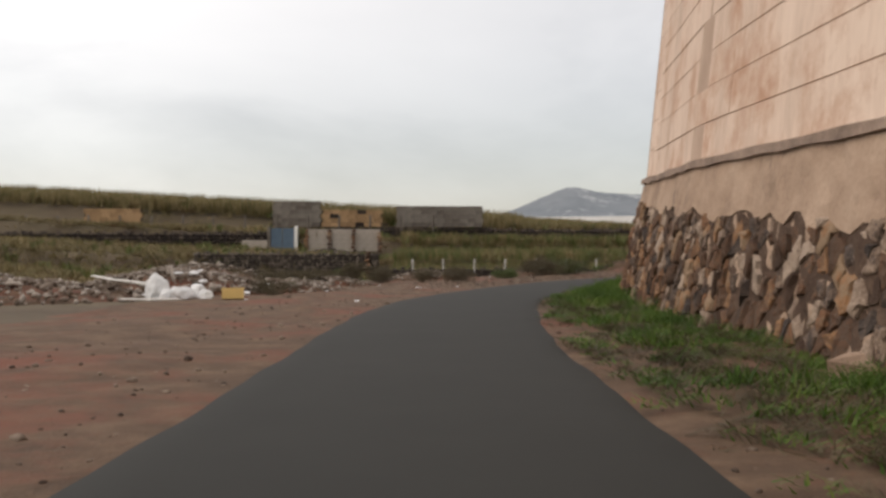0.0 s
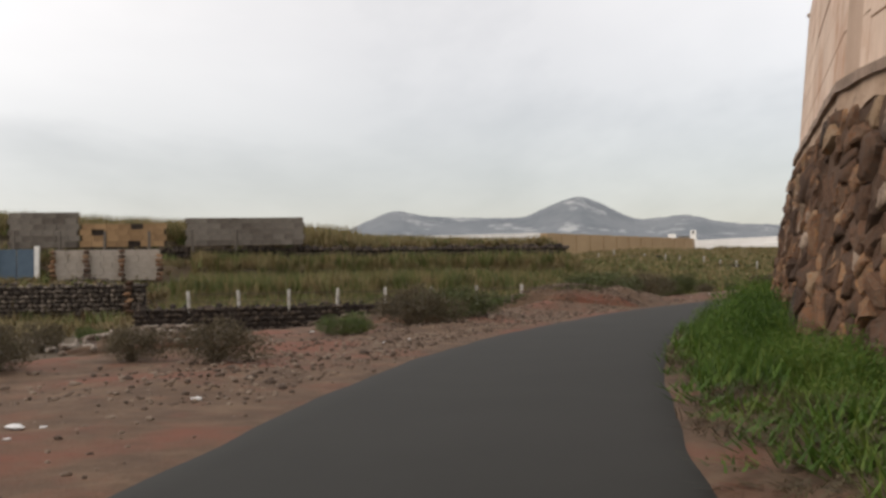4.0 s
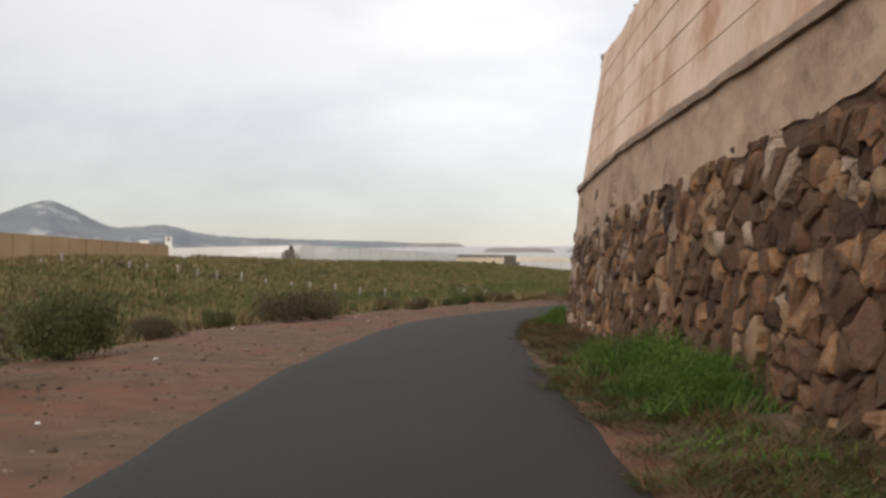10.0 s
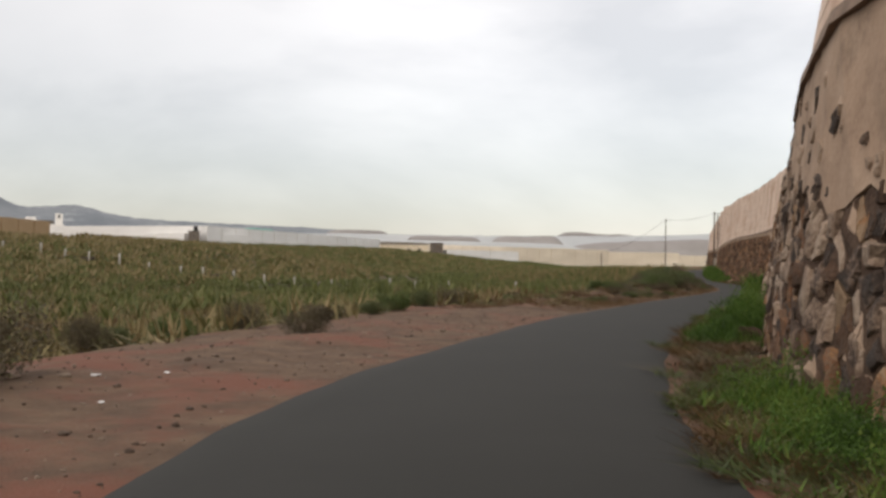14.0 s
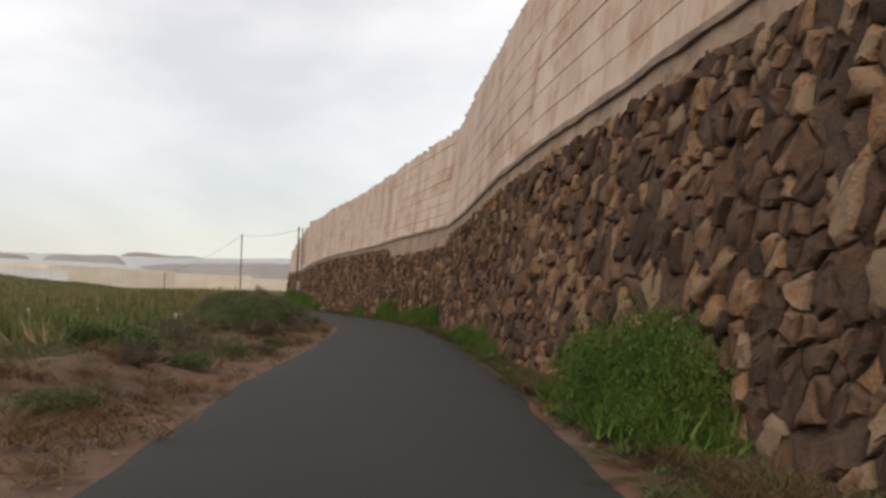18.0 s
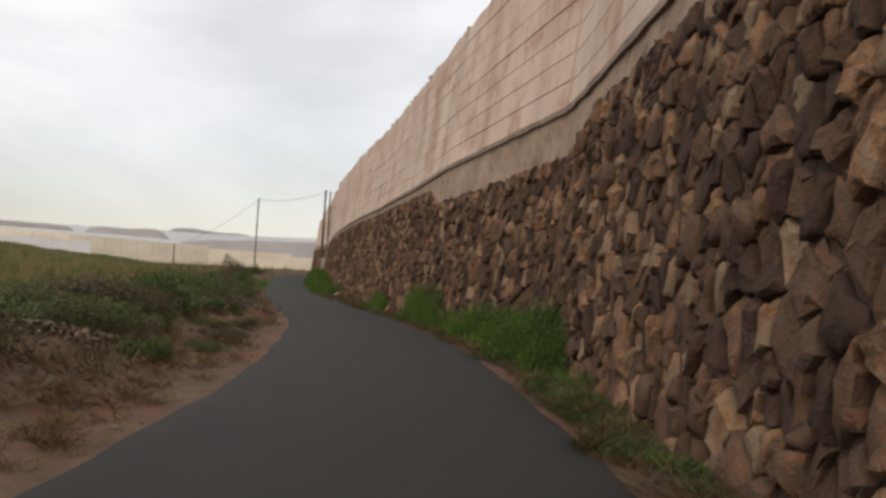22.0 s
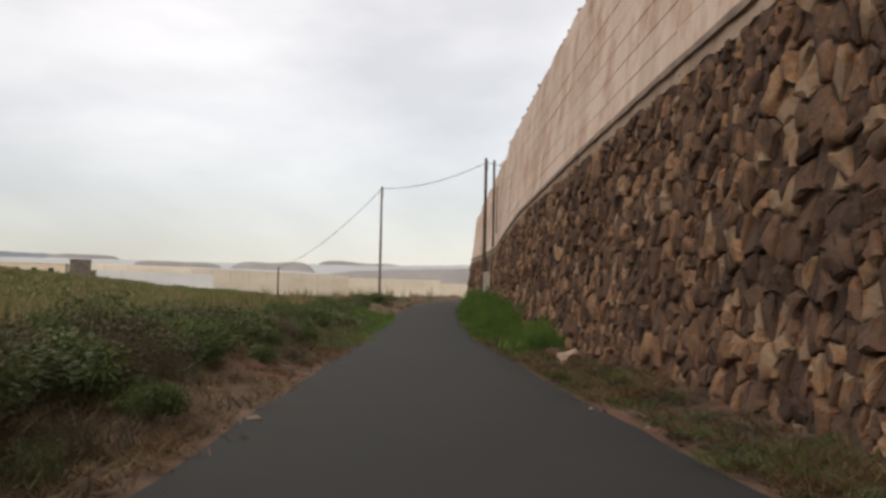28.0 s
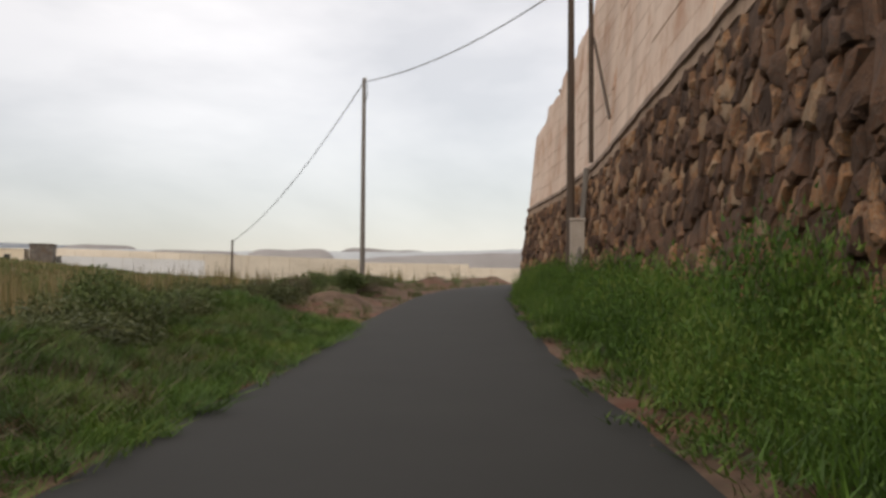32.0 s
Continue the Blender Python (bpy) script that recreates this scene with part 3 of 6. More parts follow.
TOP_S = [-45, 25, 40, 55, 66, 76, 84, 92, 100, 110, 118, 130, 138, 146, 158, 169, 180, 192, 202, 214, 226, 236, 246.74, 246.76, 252.74, 252.76, 256.14, 256.16, 259.14, 259.16, 262.14, 262.16, 266, 290]
TOP_Z = [8.3, 8.1, 7.7, 7.3, 7.1, 7.1, 6.8, 7.2, 7.7, 8.4, 9.0, 9.6, 9.55, 9.95, 10.05, 9.85, 9.9, 10.15, 10.5, 10.8, 10.8, 11.3, 11.9, 11.2, 11.5, 11.0, 10.8, 10.4, 10.2, 9.7, 9.4, 8.8, 8.6, 8.5]
WALL_A, WALL_B = -20.0, 276.0


def foot_offsets():
    """Offset of the wall's foot along the road: the road's normals met with the foot's straight runs."""
    knots = [(float(at(s_, o_)[0]), float(at(s_, o_)[1])) for s_, o_ in zip(W_S, W_O)] + FOOT
    pts = np.concatenate([np.linspace(p, q, 40, endpoint=False) for p, q in zip(np.array(knots[:-1]), np.array(knots[1:]))])
    d = np.hypot(pts[:, None, 0] - L_ALL[None, :, 0], pts[:, None, 1] - L_ALL[None, :, 1])
    j = np.clip(np.argmin(d, 1), 1, len(S_ALL) - 2)
    v, t_ = pts - L_ALL[j], T_ALL[j]
    s_, o_ = S_ALL[j] + (v * t_).sum(1), v[:, 0] * t_[:, 1] - v[:, 1] * t_[:, 0]
    k = np.argsort(s_)
    return s_[k], o_[k]


F_S, F_O = foot_offsets()


def w_off(s):
    return np.interp(s, F_S, F_O)


def ledge_z(s):
    return np.interp(s, LEDGE_S, LEDGE_Z)


def band_h(s):
    return np.interp(s, BAND_S, BAND_H)


def top_z(s):
    return np.interp(s, TOP_S, TOP_Z)


def face_o(s, z):
    """How far right of the road's centre the wall's face lies at height z."""
    lz = ledge_z(s)
    lean = np.interp(s, [60, 80, 94, 104, 122, 134], [0.20, 0.11, 0.11, 0.20, 0.20, 0.11])
    return w_off(s) + lean * np.minimum(z, lz) + np.interp(s, [62, 80, 92, 120, 138], [0.10, 0.17, 0.17, 0.17, 0.10]) * np.maximum(0, z - lz)


def wall_pt(s, z, out=0.0):
    """A point on the wall's face, out metres proud of it."""
    x, y = at(s, face_o(s, z) - out)
    return x, y, z


wall = thing("retaining_wall", "tall retaining wall of dark basalt rubble below and pinkish concrete above", "wall", kind="structure")


def sheet(name, s0, s1, ds, zlo, zhi, rows, out, material, parent, label="", thick=0.0, bumpy=0.0):
    """A skin of the wall between two heights that run along it."""
    ss = np.arange(s0, s1 + ds, ds)
    v, f = [], []
    for s in ss:
        a, b = float(zlo(s)), float(zhi(s))
        for r in range(rows):
            z = a + (b - a) * r / (rows - 1)
            o = out + (bumpy * (math.sin(s * 3.1 + z * 2) * math.sin(s * 1.3 - z * 4.2) + 0.5 * math.sin(s * 7.7 + z * 9)) if bumpy else 0)
            v.append(wall_pt(s, z, o))
        if thick:
            v.append(wall_pt(s, b, out - thick))
            v.append(wall_pt(s, a, out - thick))
    m = rows + (2 if thick else 0)
    for i in range(len(ss) - 1):
        for r in range(m if thick else rows - 1):
            a, b = i * m + r, i * m + (r + 1) % m
            f.append((a, a + m, b + m, b))
    if thick:
        f.append(tuple(range(m)))
        f.append(tuple(range((len(ss) - 1) * m, len(ss) * m))[::-1])
    return add(name, mesh_from(name, v, f, material), parent, label=label)


def plaster(s):
    """How far mortar fills the joints, 0 to 1, along the wall."""
    return float(np.interp(s, [-45, 12, 24, 34, 72, 80, 84, 94, 101, 106, 290], [0.9, 0.8, 0.3, 0.05, 0.1, 0.5, 0.9, 0.95, 0.75, 0.0, 0.0]))


sheet("core", WALL_A, WALL_B, 0.6, lambda s: -0.4, lambda s: top_z(s) - 0.05, 6, -0.34, M_JOINT, wall, "dark core behind the stones", thick=0.5)
sheet("bedding", WALL_A, WALL_B, 0.4, lambda s: -0.3, lambda s: ledge_z(s) - band_h(s) + 0.1, 12, 0.005, M_BED, wall, "brown earthy bedding between the stones", thick=0.25, bumpy=0.04)
for a, b in ((WALL_A, 34.0), (74.0, 103.0)):
    sheet("mortar", a, b, 0.3, lambda s: -0.3, lambda s: ledge_z(s) - band_h(s) + 0.1, 14, -0.012, M_MORTAR, wall, "pale mortar between the stones", thick=0.3, bumpy=0.05)
sheet("mortar_band", WALL_A, WALL_B, 0.3, lambda s: ledge_z(s) - band_h(s) + 0.04 * math.sin(s * 2.3) + 0.03 * math.sin(s * 5.9) + 0.22 * min(1.0, plaster(s)) * noise.noise((s * 1.7, 3.0, 0.5)), lambda s: ledge_z(s), 5, 0.03, M_MORTAR, wall, "rough pale mortar band", thick=0.4, bumpy=0.02)
sheet("ledge", WALL_A, WALL_B, 0.5, lambda s: ledge_z(s) - 0.03 + 0.012 * math.sin(s * 3.3), lambda s: ledge_z(s) + 0.10 + 0.012 * math.sin(s * 1.9), 3, 0.10, M_LEDGE, wall, "dark weathered concrete ledge", thick=0.3, bumpy=0.012)


def clip_cell(poly, mx, mz, nx_, nz_):
    """Keep the part of a convex polygon on the near side of the line through (mx, mz) with normal (nx_, nz_)."""
    out = []
    for i in range(len(poly)):
        p, q = poly[i], poly[(i + 1) % len(poly)]
        dp, dq = (p[0] - mx) * nx_ + (p[1] - mz) * nz_, (q[0] - mx) * nx_ + (q[1] - mz) * nz_
        if dp <= 0:
            out.append(p)
        if (dp < 0 < dq) or (dq < 0 < dp):
            u = dp / (dp - dq)
            out.append((p[0] + (q[0] - p[0]) * u, p[1] + (q[1] - p[1]) * u))
    return out


def lay_stones():
    """Irregular stones that fill the lower wall: cells of a jittered lattice, some left out so that their neighbours grow."""
    rng = np.random.default_rng(11)
    du, dz = 0.20, 0.27
    cols, rows = int((WALL_B - WALL_A) / du), 23
    seeds = {}
    for c in range(cols):
        for r in range(-1, rows):
            if rng.uniform() < (0.24 if c * du < 226 else 0.36):
                continue
            seeds[c, r] = (WALL_A + (c + 0.5 * (r % 2) + rng.uniform(-0.46, 0.46)) * du, (r + 0.3 + rng.uniform(-0.46, 0.46)) * dz)
    for c, r in [k for k in seeds if rng.uniform() < (0.05 if k[0] * du < 226 else 0.10)]:
        for dc in (-1, 0, 1):
            for dr in (-1, 0, 1):
                if (dc or dr) and (c, r) in seeds:
                    seeds.pop((c + dc, r + dr), None)
    cells = []
    for (c, r), (sx, sz) in seeds.items():
        hi = float(ledge_z(sx) - band_h(sx))
        if sz > hi - 0.02 or sz < -0.1:
            continue
        poly = [(sx - 0.7, sz - 0.75), (sx + 0.7, sz - 0.75), (sx + 0.7, min(sz + 0.75, hi + 0.05)), (sx - 0.7, min(sz + 0.75, hi + 0.05))]
        for dc in (-3, -2, -1, 0, 1, 2, 3):
            for dr in (-2, -1, 0, 1, 2):
                n = seeds.get((c + dc, r + dr))
                if n is None or (dc == 0 and dr == 0):
                    continue
                poly = clip_cell(poly, (sx + n[0]) / 2, (sz + n[1]) / 2, n[0] - sx, n[1] - sz)
                if len(poly) < 3:
                    break
            if len(poly) < 3:
                break
        if len(poly) >= 3:
            cells.append((sx, sz, poly))
    return cells


def stone_geo(sx, sz, poly, rng):
    """One broken stone, proud of the wall's face: ragged outline, sheer sides and an uneven, tilted front."""
    p0 = np.array(poly)
    c = p0.mean(0)
    size = min(0.9, math.sqrt(max(0.02, 0.5 * abs(sum(p0[i][0] * p0[i - 1][1] - p0[i - 1][0] * p0[i][1] for i in range(len(p0)))))))
    ring0 = []
    for i in range(len(p0)):
        a, b = p0[i], p0[(i + 1) % len(p0)]
        ring0.append(a)
        L = math.hypot(*(b - a))
        if L > 0.16:
            u = rng.uniform(0.3, 0.7)
            m = a + (b - a) * u
            ring0.append(m + (c - m) * rng.uniform(0.0, 0.22))
    p = np.array(ring0)
    pl = plaster(sx)
    h = (0.03 + 0.12 * rng.uniform() ** 1.5) * (0.6 + size) * (1 - 0.55 * pl)
    tilt = rng.normal(size=2) * np.array((0.13, 0.11))
    gap = rng.uniform(0.92, 1.0) - 0.12 * pl * rng.uniform(0.3, 1)
    rings = []
    for k, (inset, depth) in enumerate(((gap + 0.03, -0.30), (gap, -0.02), (gap * 0.95, h * 0.62), (gap * rng.uniform(0.60, 0.76), h))):
        q = c + (p - c) * inset
        q = q + rng.normal(size=q.shape) * (0.006, 0.012, 0.020, 0.035)[k] * size
        d = depth + (q - c) @ tilt * (1.0 if k >= 2 else 0.2) + rng.normal(size=len(q)) * (0.0, 0.004, 0.012, 0.012)[k] * (0.5 + size)
        rings.append([wall_pt(a, max(b, -0.15), float(e)) for (a, b), e in zip(q, d)])
    m = len(p)
    v = [pt for ring in rings for pt in ring]
    top = c + rng.normal(size=2) * 0.08 * size
    v.append(wall_pt(top[0], max(top[1], -0.15), float(h * rng.uniform(0.9, 1.03) + (top - c) @ tilt)))
    f = []
    for k in range(3):
        for i in range(m):
            j = (i + 1) % m
            f.append((k * m + i, k * m + j, (k + 1) * m + j, (k + 1) * m + i))
    f += [(3 * m + i, 3 * m + (i + 1) % m, 4 * m) for i in range(m)]
    return v, f


srng = np.random.default_rng(5)


def round_fronts(me, marks=None):
    """Shade the fronts of stones smooth, their broken sides flat."""
    me.polygons.foreach_set("use_smooth", front_marks(len(me.polygons)) if marks is None else marks)
    return me


def front_marks(n):
    """A stone of n faces has four equal rounds of them, the last two being its front; about a third are worn round."""
    worn = srng.uniform() < 0.35
    return [worn and i >= n // 2 for i in range(n)]


stone_cells = lay_stones()
far_v, far_f, fronts, near_count = {}, {}, {}, 0
NEAR_STONES = (119.0, 129.0)
for sx, sz, poly in stone_cells:
    v, f = stone_geo(sx, sz, poly, srng)
    if NEAR_STONES[0] < sx < NEAR_STONES[1] and near_count < 300:
        add("stone", round_fronts(mesh_from("stone", v, f, M_STONE_OBJ)), wall)
        near_count += 1
        continue
    k = 1 if srng.uniform() < plaster(sx) * (0.35 + 0.6 * min(1.0, sz / 2.4)) else 0
    fv, ff = far_v.setdefault(k, []), far_f.setdefault(k, [])
    b = len(fv)
    fronts.setdefault(k, []).extend(front_marks(len(f)))
    fv += v
    ff += [tuple(b + i for i in t) for t in f]
for k in far_v:
    add("rubble_stones", round_fronts(mesh_from("rubble_stones", far_v[k], far_f[k], M_STONE_PALE if k else M_STONE), fronts[k]), wall, label="stones smeared with pale mortar" if k else "rough angular basalt stones, brown, grey and tan", kind="stuff")


def wall_shift(p, s, out):
    """Move a point of the wall outwards, towards the road."""
    a, b = wall_pt(s, 2.0, 0.0), wall_pt(s, 2.0, 1.0)
    return tuple(p[i] + (b[i] - a[i]) * out for i in range(3))


# loose stones that peep through the broad plaster
peep_v, peep_f = [], []
for k in range(110):
    ps = srng.uniform(78, 101)
    pz = float(ledge_z(ps)) - float(band_h(ps)) + float(band_h(ps)) * srng.uniform() ** 2.6 * 0.85
    pr = srng.uniform(0.06, 0.17)
    ring = [(ps + pr * math.cos(a) * srng.uniform(0.6, 1.0), pz + 1.3 * pr * math.sin(a) * srng.uniform(0.6, 1.0)) for a in (0, 1.05, 2.1, 3.14, 4.2, 5.25)]
    v, f = stone_geo(ps, pz, ring, srng)
    off = len(peep_v)
    peep_v += [wall_shift(p, ps, 0.015) for p in v]
    peep_f += [tuple(off + i for i in t) for t in f]
add("rubble_stones", mesh_from("rubble_stones", peep_v, peep_f, M_STONE_PALE), wall, label="stones peeping through the plaster", kind="stuff")


# upper wall: cast courses with narrow recessed joints
def lay_courses():
    rng = np.random.default_rng(21)
    v, f, singles = [], [], []
    course = 0.62
    s = WALL_A
    panels = []
    while s < WALL_B:
        w = rng.uniform(5.5, 8.5)
        w = min([w] + [q - s for q in (246.75, 252.75, 256.15, 259.15, 262.15) if s + 0.1 < q < s + w])
        panels.append((s, min(s + w, WALL_B)))
        s += w
    for a, b in panels:
        push = rng.normal() * 0.012
        zt = float(min(top_z(a + 0.01), top_z(b - 0.01)))
        zl = float(max(ledge_z(a), ledge_z(b))) + 0.1
        n = max(3, int(round((zt - zl) / course)))
        cols = 1 if rng.uniform() < 0.7 else 2
        for r in range(n):
            cuts = [a + 0.012] + sorted(a + (b - a) * (k + rng.uniform(-0.25, 0.25)) / cols for k in range(1, cols)) + [b - 0.012]
            for k in range(cols):
                s0, s1 = cuts[k] + 0.0015, cuts[k + 1] - 0.0015
                g = max(-0.006, rng.normal() * 0.006 + push)
                sub = [s0 + (s1 - s0) * q / 6 for q in range(7)]
                single = BLOCK_SPAN[0] < s0 < BLOCK_SPAN[1] and len(singles) < 300
                keep_v, keep_f = v, f
                if single:
                    v, f = [], []
                base = len(v)
                for ss_ in sub:
                    z0 = float(ledge_z(ss_)) + 0.1
                    z1 = float(top_z(ss_)) + (0.06 * math.sin(ss_ * 1.3) + 0.05 * math.sin(ss_ * 3.7) if r == n - 1 else 0)
                    za = z0 + (float(top_z(ss_)) - z0) * r / n + 0.007
                    zb = z0 + (z1 - z0) * (r + 1) / n - (0.007 if r < n - 1 else 0)
                    v += [wall_pt(ss_, za, g - 0.06), wall_pt(ss_, za + 0.008, g), wall_pt(ss_, zb - 0.008, g), wall_pt(ss_, zb, g - 0.06), wall_pt(ss_, zb, -0.5 if r == n - 1 else g - 0.07)]
                for c in range(6):
                    for q in range(4):
                        i = base + c * 5 + q
                        f.append((i, i + 5, i + 6, i + 1))
                f.append(tuple(base + q for q in range(5)))
                f.append(tuple(base + 30 + q for q in range(5))[::-1])
                if single:
                    singles.append((v, f))
                    v, f = keep_v, keep_f
    return v, f, singles


BLOCK_SPAN = (108.0, 170.0)
cv, cf, blocks = lay_courses()
for bv, bf in blocks:
    add("concrete_block", mesh_from("concrete_block", bv, bf, M_CONC_OBJ), wall)
add("concrete_courses", mesh_from("concrete_courses", cv, cf, M_CONC), wall, label="pinkish cast concrete courses with thin joints", kind="stuff")
sheet("joint_backing", WALL_A, WALL_B, 0.6, lambda s: ledge_z(s) + 0.05, lambda s: top_z(s) - 0.08, 3, -0.014, M_CJOINT, wall, "shallow recessed joints", thick=0.3)

# ---- broken caps and wire stubs along the top of the wall ----
crng = np.random.default_rng(31)
cap_meshes = [rock_mesh("cap", 300 + k, M_LEDGE, 0.7) for k in range(4)]
s = 2.0
while s < 262:
    x, y, z = wall_pt(s, float(top_z(s)), -0.12)
    sc = crng.uniform(0.10, 0.34)
    add("cap_stone", cap_meshes[int(crng.integers(4))], wall, Matrix.LocRotScale((x, y, z + sc * 0.2), Euler((0, 0, crng.uniform(0, 6))), (sc, sc * 1.3, sc)))
    s += crng.uniform(0.55, 1.7)


# ---- distant land: hills, greenhouses, buildings ----
def ridge(name, pts, base, label, material, seed, rough=3.0, depth=500.0):
    """A hill's long mound with a crest through the given bearings."""
    rng = np.random.default_rng(seed)
    P = spline([(p[0], p[1], p[2]) for p in pts], 10)
    v, f = [], []
    n = len(P)
    prof = [(-1.0, 0.0), (-0.6, 0.28), (-0.3, 0.62), (-0.1, 0.92), (0.0, 1.0), (0.25, 0.75), (0.7, 0.2)]
    for i, (x, y, z) in enumerate(P):
        d = np.array([x, y]) / math.hypot(x, y)
        for w, h in prof:
            hh = base + (z - base) * h + (rough * (noise.noise((x * 0.012, y * 0.012, w * 3)) * (0.4 if h == 1 else 1.5) + 0.7 * noise.noise((x * 0.09, y * 0.09, w))) if 0 < h else 0)
            k = w * depth
            v.append((x + d[0] * k, y + d[1] * k, hh))
    m = len(prof)
    for i in range(n - 1):
        for r in range(m - 1):
            f.append((i * m + r, (i + 1) * m + r, (i + 1) * m + r + 1, i * m + r + 1))
    return tagged(add(name, mesh_from(name, v, f, material, True)), label, "hill", kind="structure")


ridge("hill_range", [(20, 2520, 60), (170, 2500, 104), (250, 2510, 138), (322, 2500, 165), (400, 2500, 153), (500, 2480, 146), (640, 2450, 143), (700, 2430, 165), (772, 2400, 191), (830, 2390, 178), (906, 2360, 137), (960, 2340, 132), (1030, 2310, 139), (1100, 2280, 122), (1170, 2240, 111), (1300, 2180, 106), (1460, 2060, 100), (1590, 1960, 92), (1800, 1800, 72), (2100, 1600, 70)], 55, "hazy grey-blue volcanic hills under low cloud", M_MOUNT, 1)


def far_strip(dist, crest, material, label, seed, rough, depth=40.0):
    """A low strip of land on the horizon: bearing and elevation in degrees along its crest, seen from the middle of the lane."""
    pts = [(100 + dist * math.sin(radians(b)), 110 + dist * math.cos(radians(b)), 1.3 + dist * math.tan(radians(e))) for b, e in crest]
    return ridge("ridge", pts, 1.3 + dist * math.tan(radians(0.4)), label, material, seed, rough, depth)


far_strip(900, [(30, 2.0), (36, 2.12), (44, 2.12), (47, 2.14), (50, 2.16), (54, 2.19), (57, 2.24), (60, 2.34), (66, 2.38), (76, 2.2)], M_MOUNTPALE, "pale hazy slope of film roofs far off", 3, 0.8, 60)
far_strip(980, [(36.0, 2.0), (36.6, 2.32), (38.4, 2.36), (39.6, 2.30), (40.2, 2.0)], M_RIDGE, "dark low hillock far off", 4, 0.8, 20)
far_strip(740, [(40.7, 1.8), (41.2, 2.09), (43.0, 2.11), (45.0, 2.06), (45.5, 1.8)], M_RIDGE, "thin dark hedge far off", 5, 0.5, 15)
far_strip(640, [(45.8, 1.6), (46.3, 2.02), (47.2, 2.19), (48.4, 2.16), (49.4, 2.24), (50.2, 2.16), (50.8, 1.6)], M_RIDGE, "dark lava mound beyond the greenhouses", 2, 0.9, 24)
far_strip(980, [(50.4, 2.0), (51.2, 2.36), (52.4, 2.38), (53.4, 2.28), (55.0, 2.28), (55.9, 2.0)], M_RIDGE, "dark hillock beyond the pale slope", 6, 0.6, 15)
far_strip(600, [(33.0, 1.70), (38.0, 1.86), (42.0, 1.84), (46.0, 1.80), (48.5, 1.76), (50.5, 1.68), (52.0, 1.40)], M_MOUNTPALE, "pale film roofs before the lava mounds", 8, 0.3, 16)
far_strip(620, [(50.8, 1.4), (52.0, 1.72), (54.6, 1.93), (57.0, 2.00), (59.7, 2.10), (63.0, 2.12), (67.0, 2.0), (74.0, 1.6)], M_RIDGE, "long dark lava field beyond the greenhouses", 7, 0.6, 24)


M_TEAL = mat("teal_sheet", [(0.10, 0.30, 0.25), (0.16, 0.40, 0.34)], scale=1, fine=10, rough=0.7, bump=0.1)


def greenhouse(name, a, b, deep, z0, h, material, label, bays=10, turn=1):
    """A long film-covered hall: a front of bays between posts, a shallow roof of ridges."""
    a, b = Vector((*a, 0)), Vector((*b, 0))
    L = (b - a).length
    ang = math.atan2(b.y - a.y, b.x - a.x)
    ob = thing(name, label, "greenhouse", pose(a.x, a.y, z0, 0, 0, math.degrees(ang)))
    w = L / bays
    for k in range(bays):
        bm = bmesh.new()
        x0, x1 = k * w + 0.05, (k + 1) * w - 0.05
        pr = [(x0, -4.0), (x0, h * 0.985), ((x0 + x1) / 2, h), (x1, h * 0.985), (x1, -4.0)]
        f0 = [bm.verts.new((x, 0, z)) for x, z in pr]
        f1 = [bm.verts.new((x, deep, z)) for x, z in pr]
        bm.faces.new(f0)
        bm.faces.new(f1[::-1])
        for i in range(len(pr) - 1):
            bm.faces.new((f0[i], f1[i], f1[i + 1], f0[i + 1]))
        bmesh.ops.recalc_face_normals(bm, faces=bm.faces[:])
        part("bay", bm, material, ob)
    for k in range(bays + 1):
        bm = box_bm(0.14, 0.14, h * 0.95 + 4.0)
        part("post", bm, M_WHITE if material == M_PLASTIC else material, ob, m=pose(k * w, -0.06, -4.0))
    return ob


greenhouse("greenhouse", (55, 208), (105, 250), 35, 4.6, 4.4, M_MESHBROWN, "long hall covered with ochre windbreak mesh", 12)
greenhouse("greenhouse", (8, 228), (54, 209), 30, 5.5, 3.6, M_PLASTIC, "long pale film greenhouse behind tall plants", 9)
greenhouse("greenhouse", (135, 305), (141, 264), 20, 6.2, 2.2, M_PLASTIC, "low white film greenhouse in the plain", 8)
broad = greenhouse("greenhouse", (146, 263), (232, 303), 70, 5.2, 5.0, M_PLASTIC, "broad white film greenhouse in the plain", 16)
part("teal_sheet", box_bm(9.0, 3.0, 0.9, 0.1), M_TEAL, broad, "patch of teal shading sheet", pose(32, 6, 4.7))
greenhouse("greenhouse", (264, 311), (346, 297), 60, 4.3, 5.2, M_FILM_BEIGE, "long beige film greenhouse beyond the fields", 14)
greenhouse("greenhouse", (262, 303), (292, 297), 8, 2.5, 5.2, M_PLASTIC, "low white film greenhouse before the beige hall", 5)
greenhouse("greenhouse", (346, 297), (369, 279.5), 40, 3.6, 5.2, M_FILM_BEIGE, "beige film greenhouse near the road's end", 5)
greenhouse("greenhouse", (369, 279.5), (400, 256), 40, 2.7, 5.2, M_FILM_BEIGE, "lower beige film greenhouse near the road's end", 6)
greenhouse("greenhouse", (330, 430), (430, 380), 60, 8.5, 4.0, M_FILM_BEIGE, "beige film greenhouse far across the plain", 10)


def window_set(ob, xs, y, z, w, h):
    for x in xs:
        win = part("window", box_bm(w, 0.25, h), M_DARKWIN, ob, m=pose(x, y, z))
        part("sill", box_bm(w + 0.2, 0.4, 0.1), M_WHITE, win, m=pose(0, -0.02, -0.11))


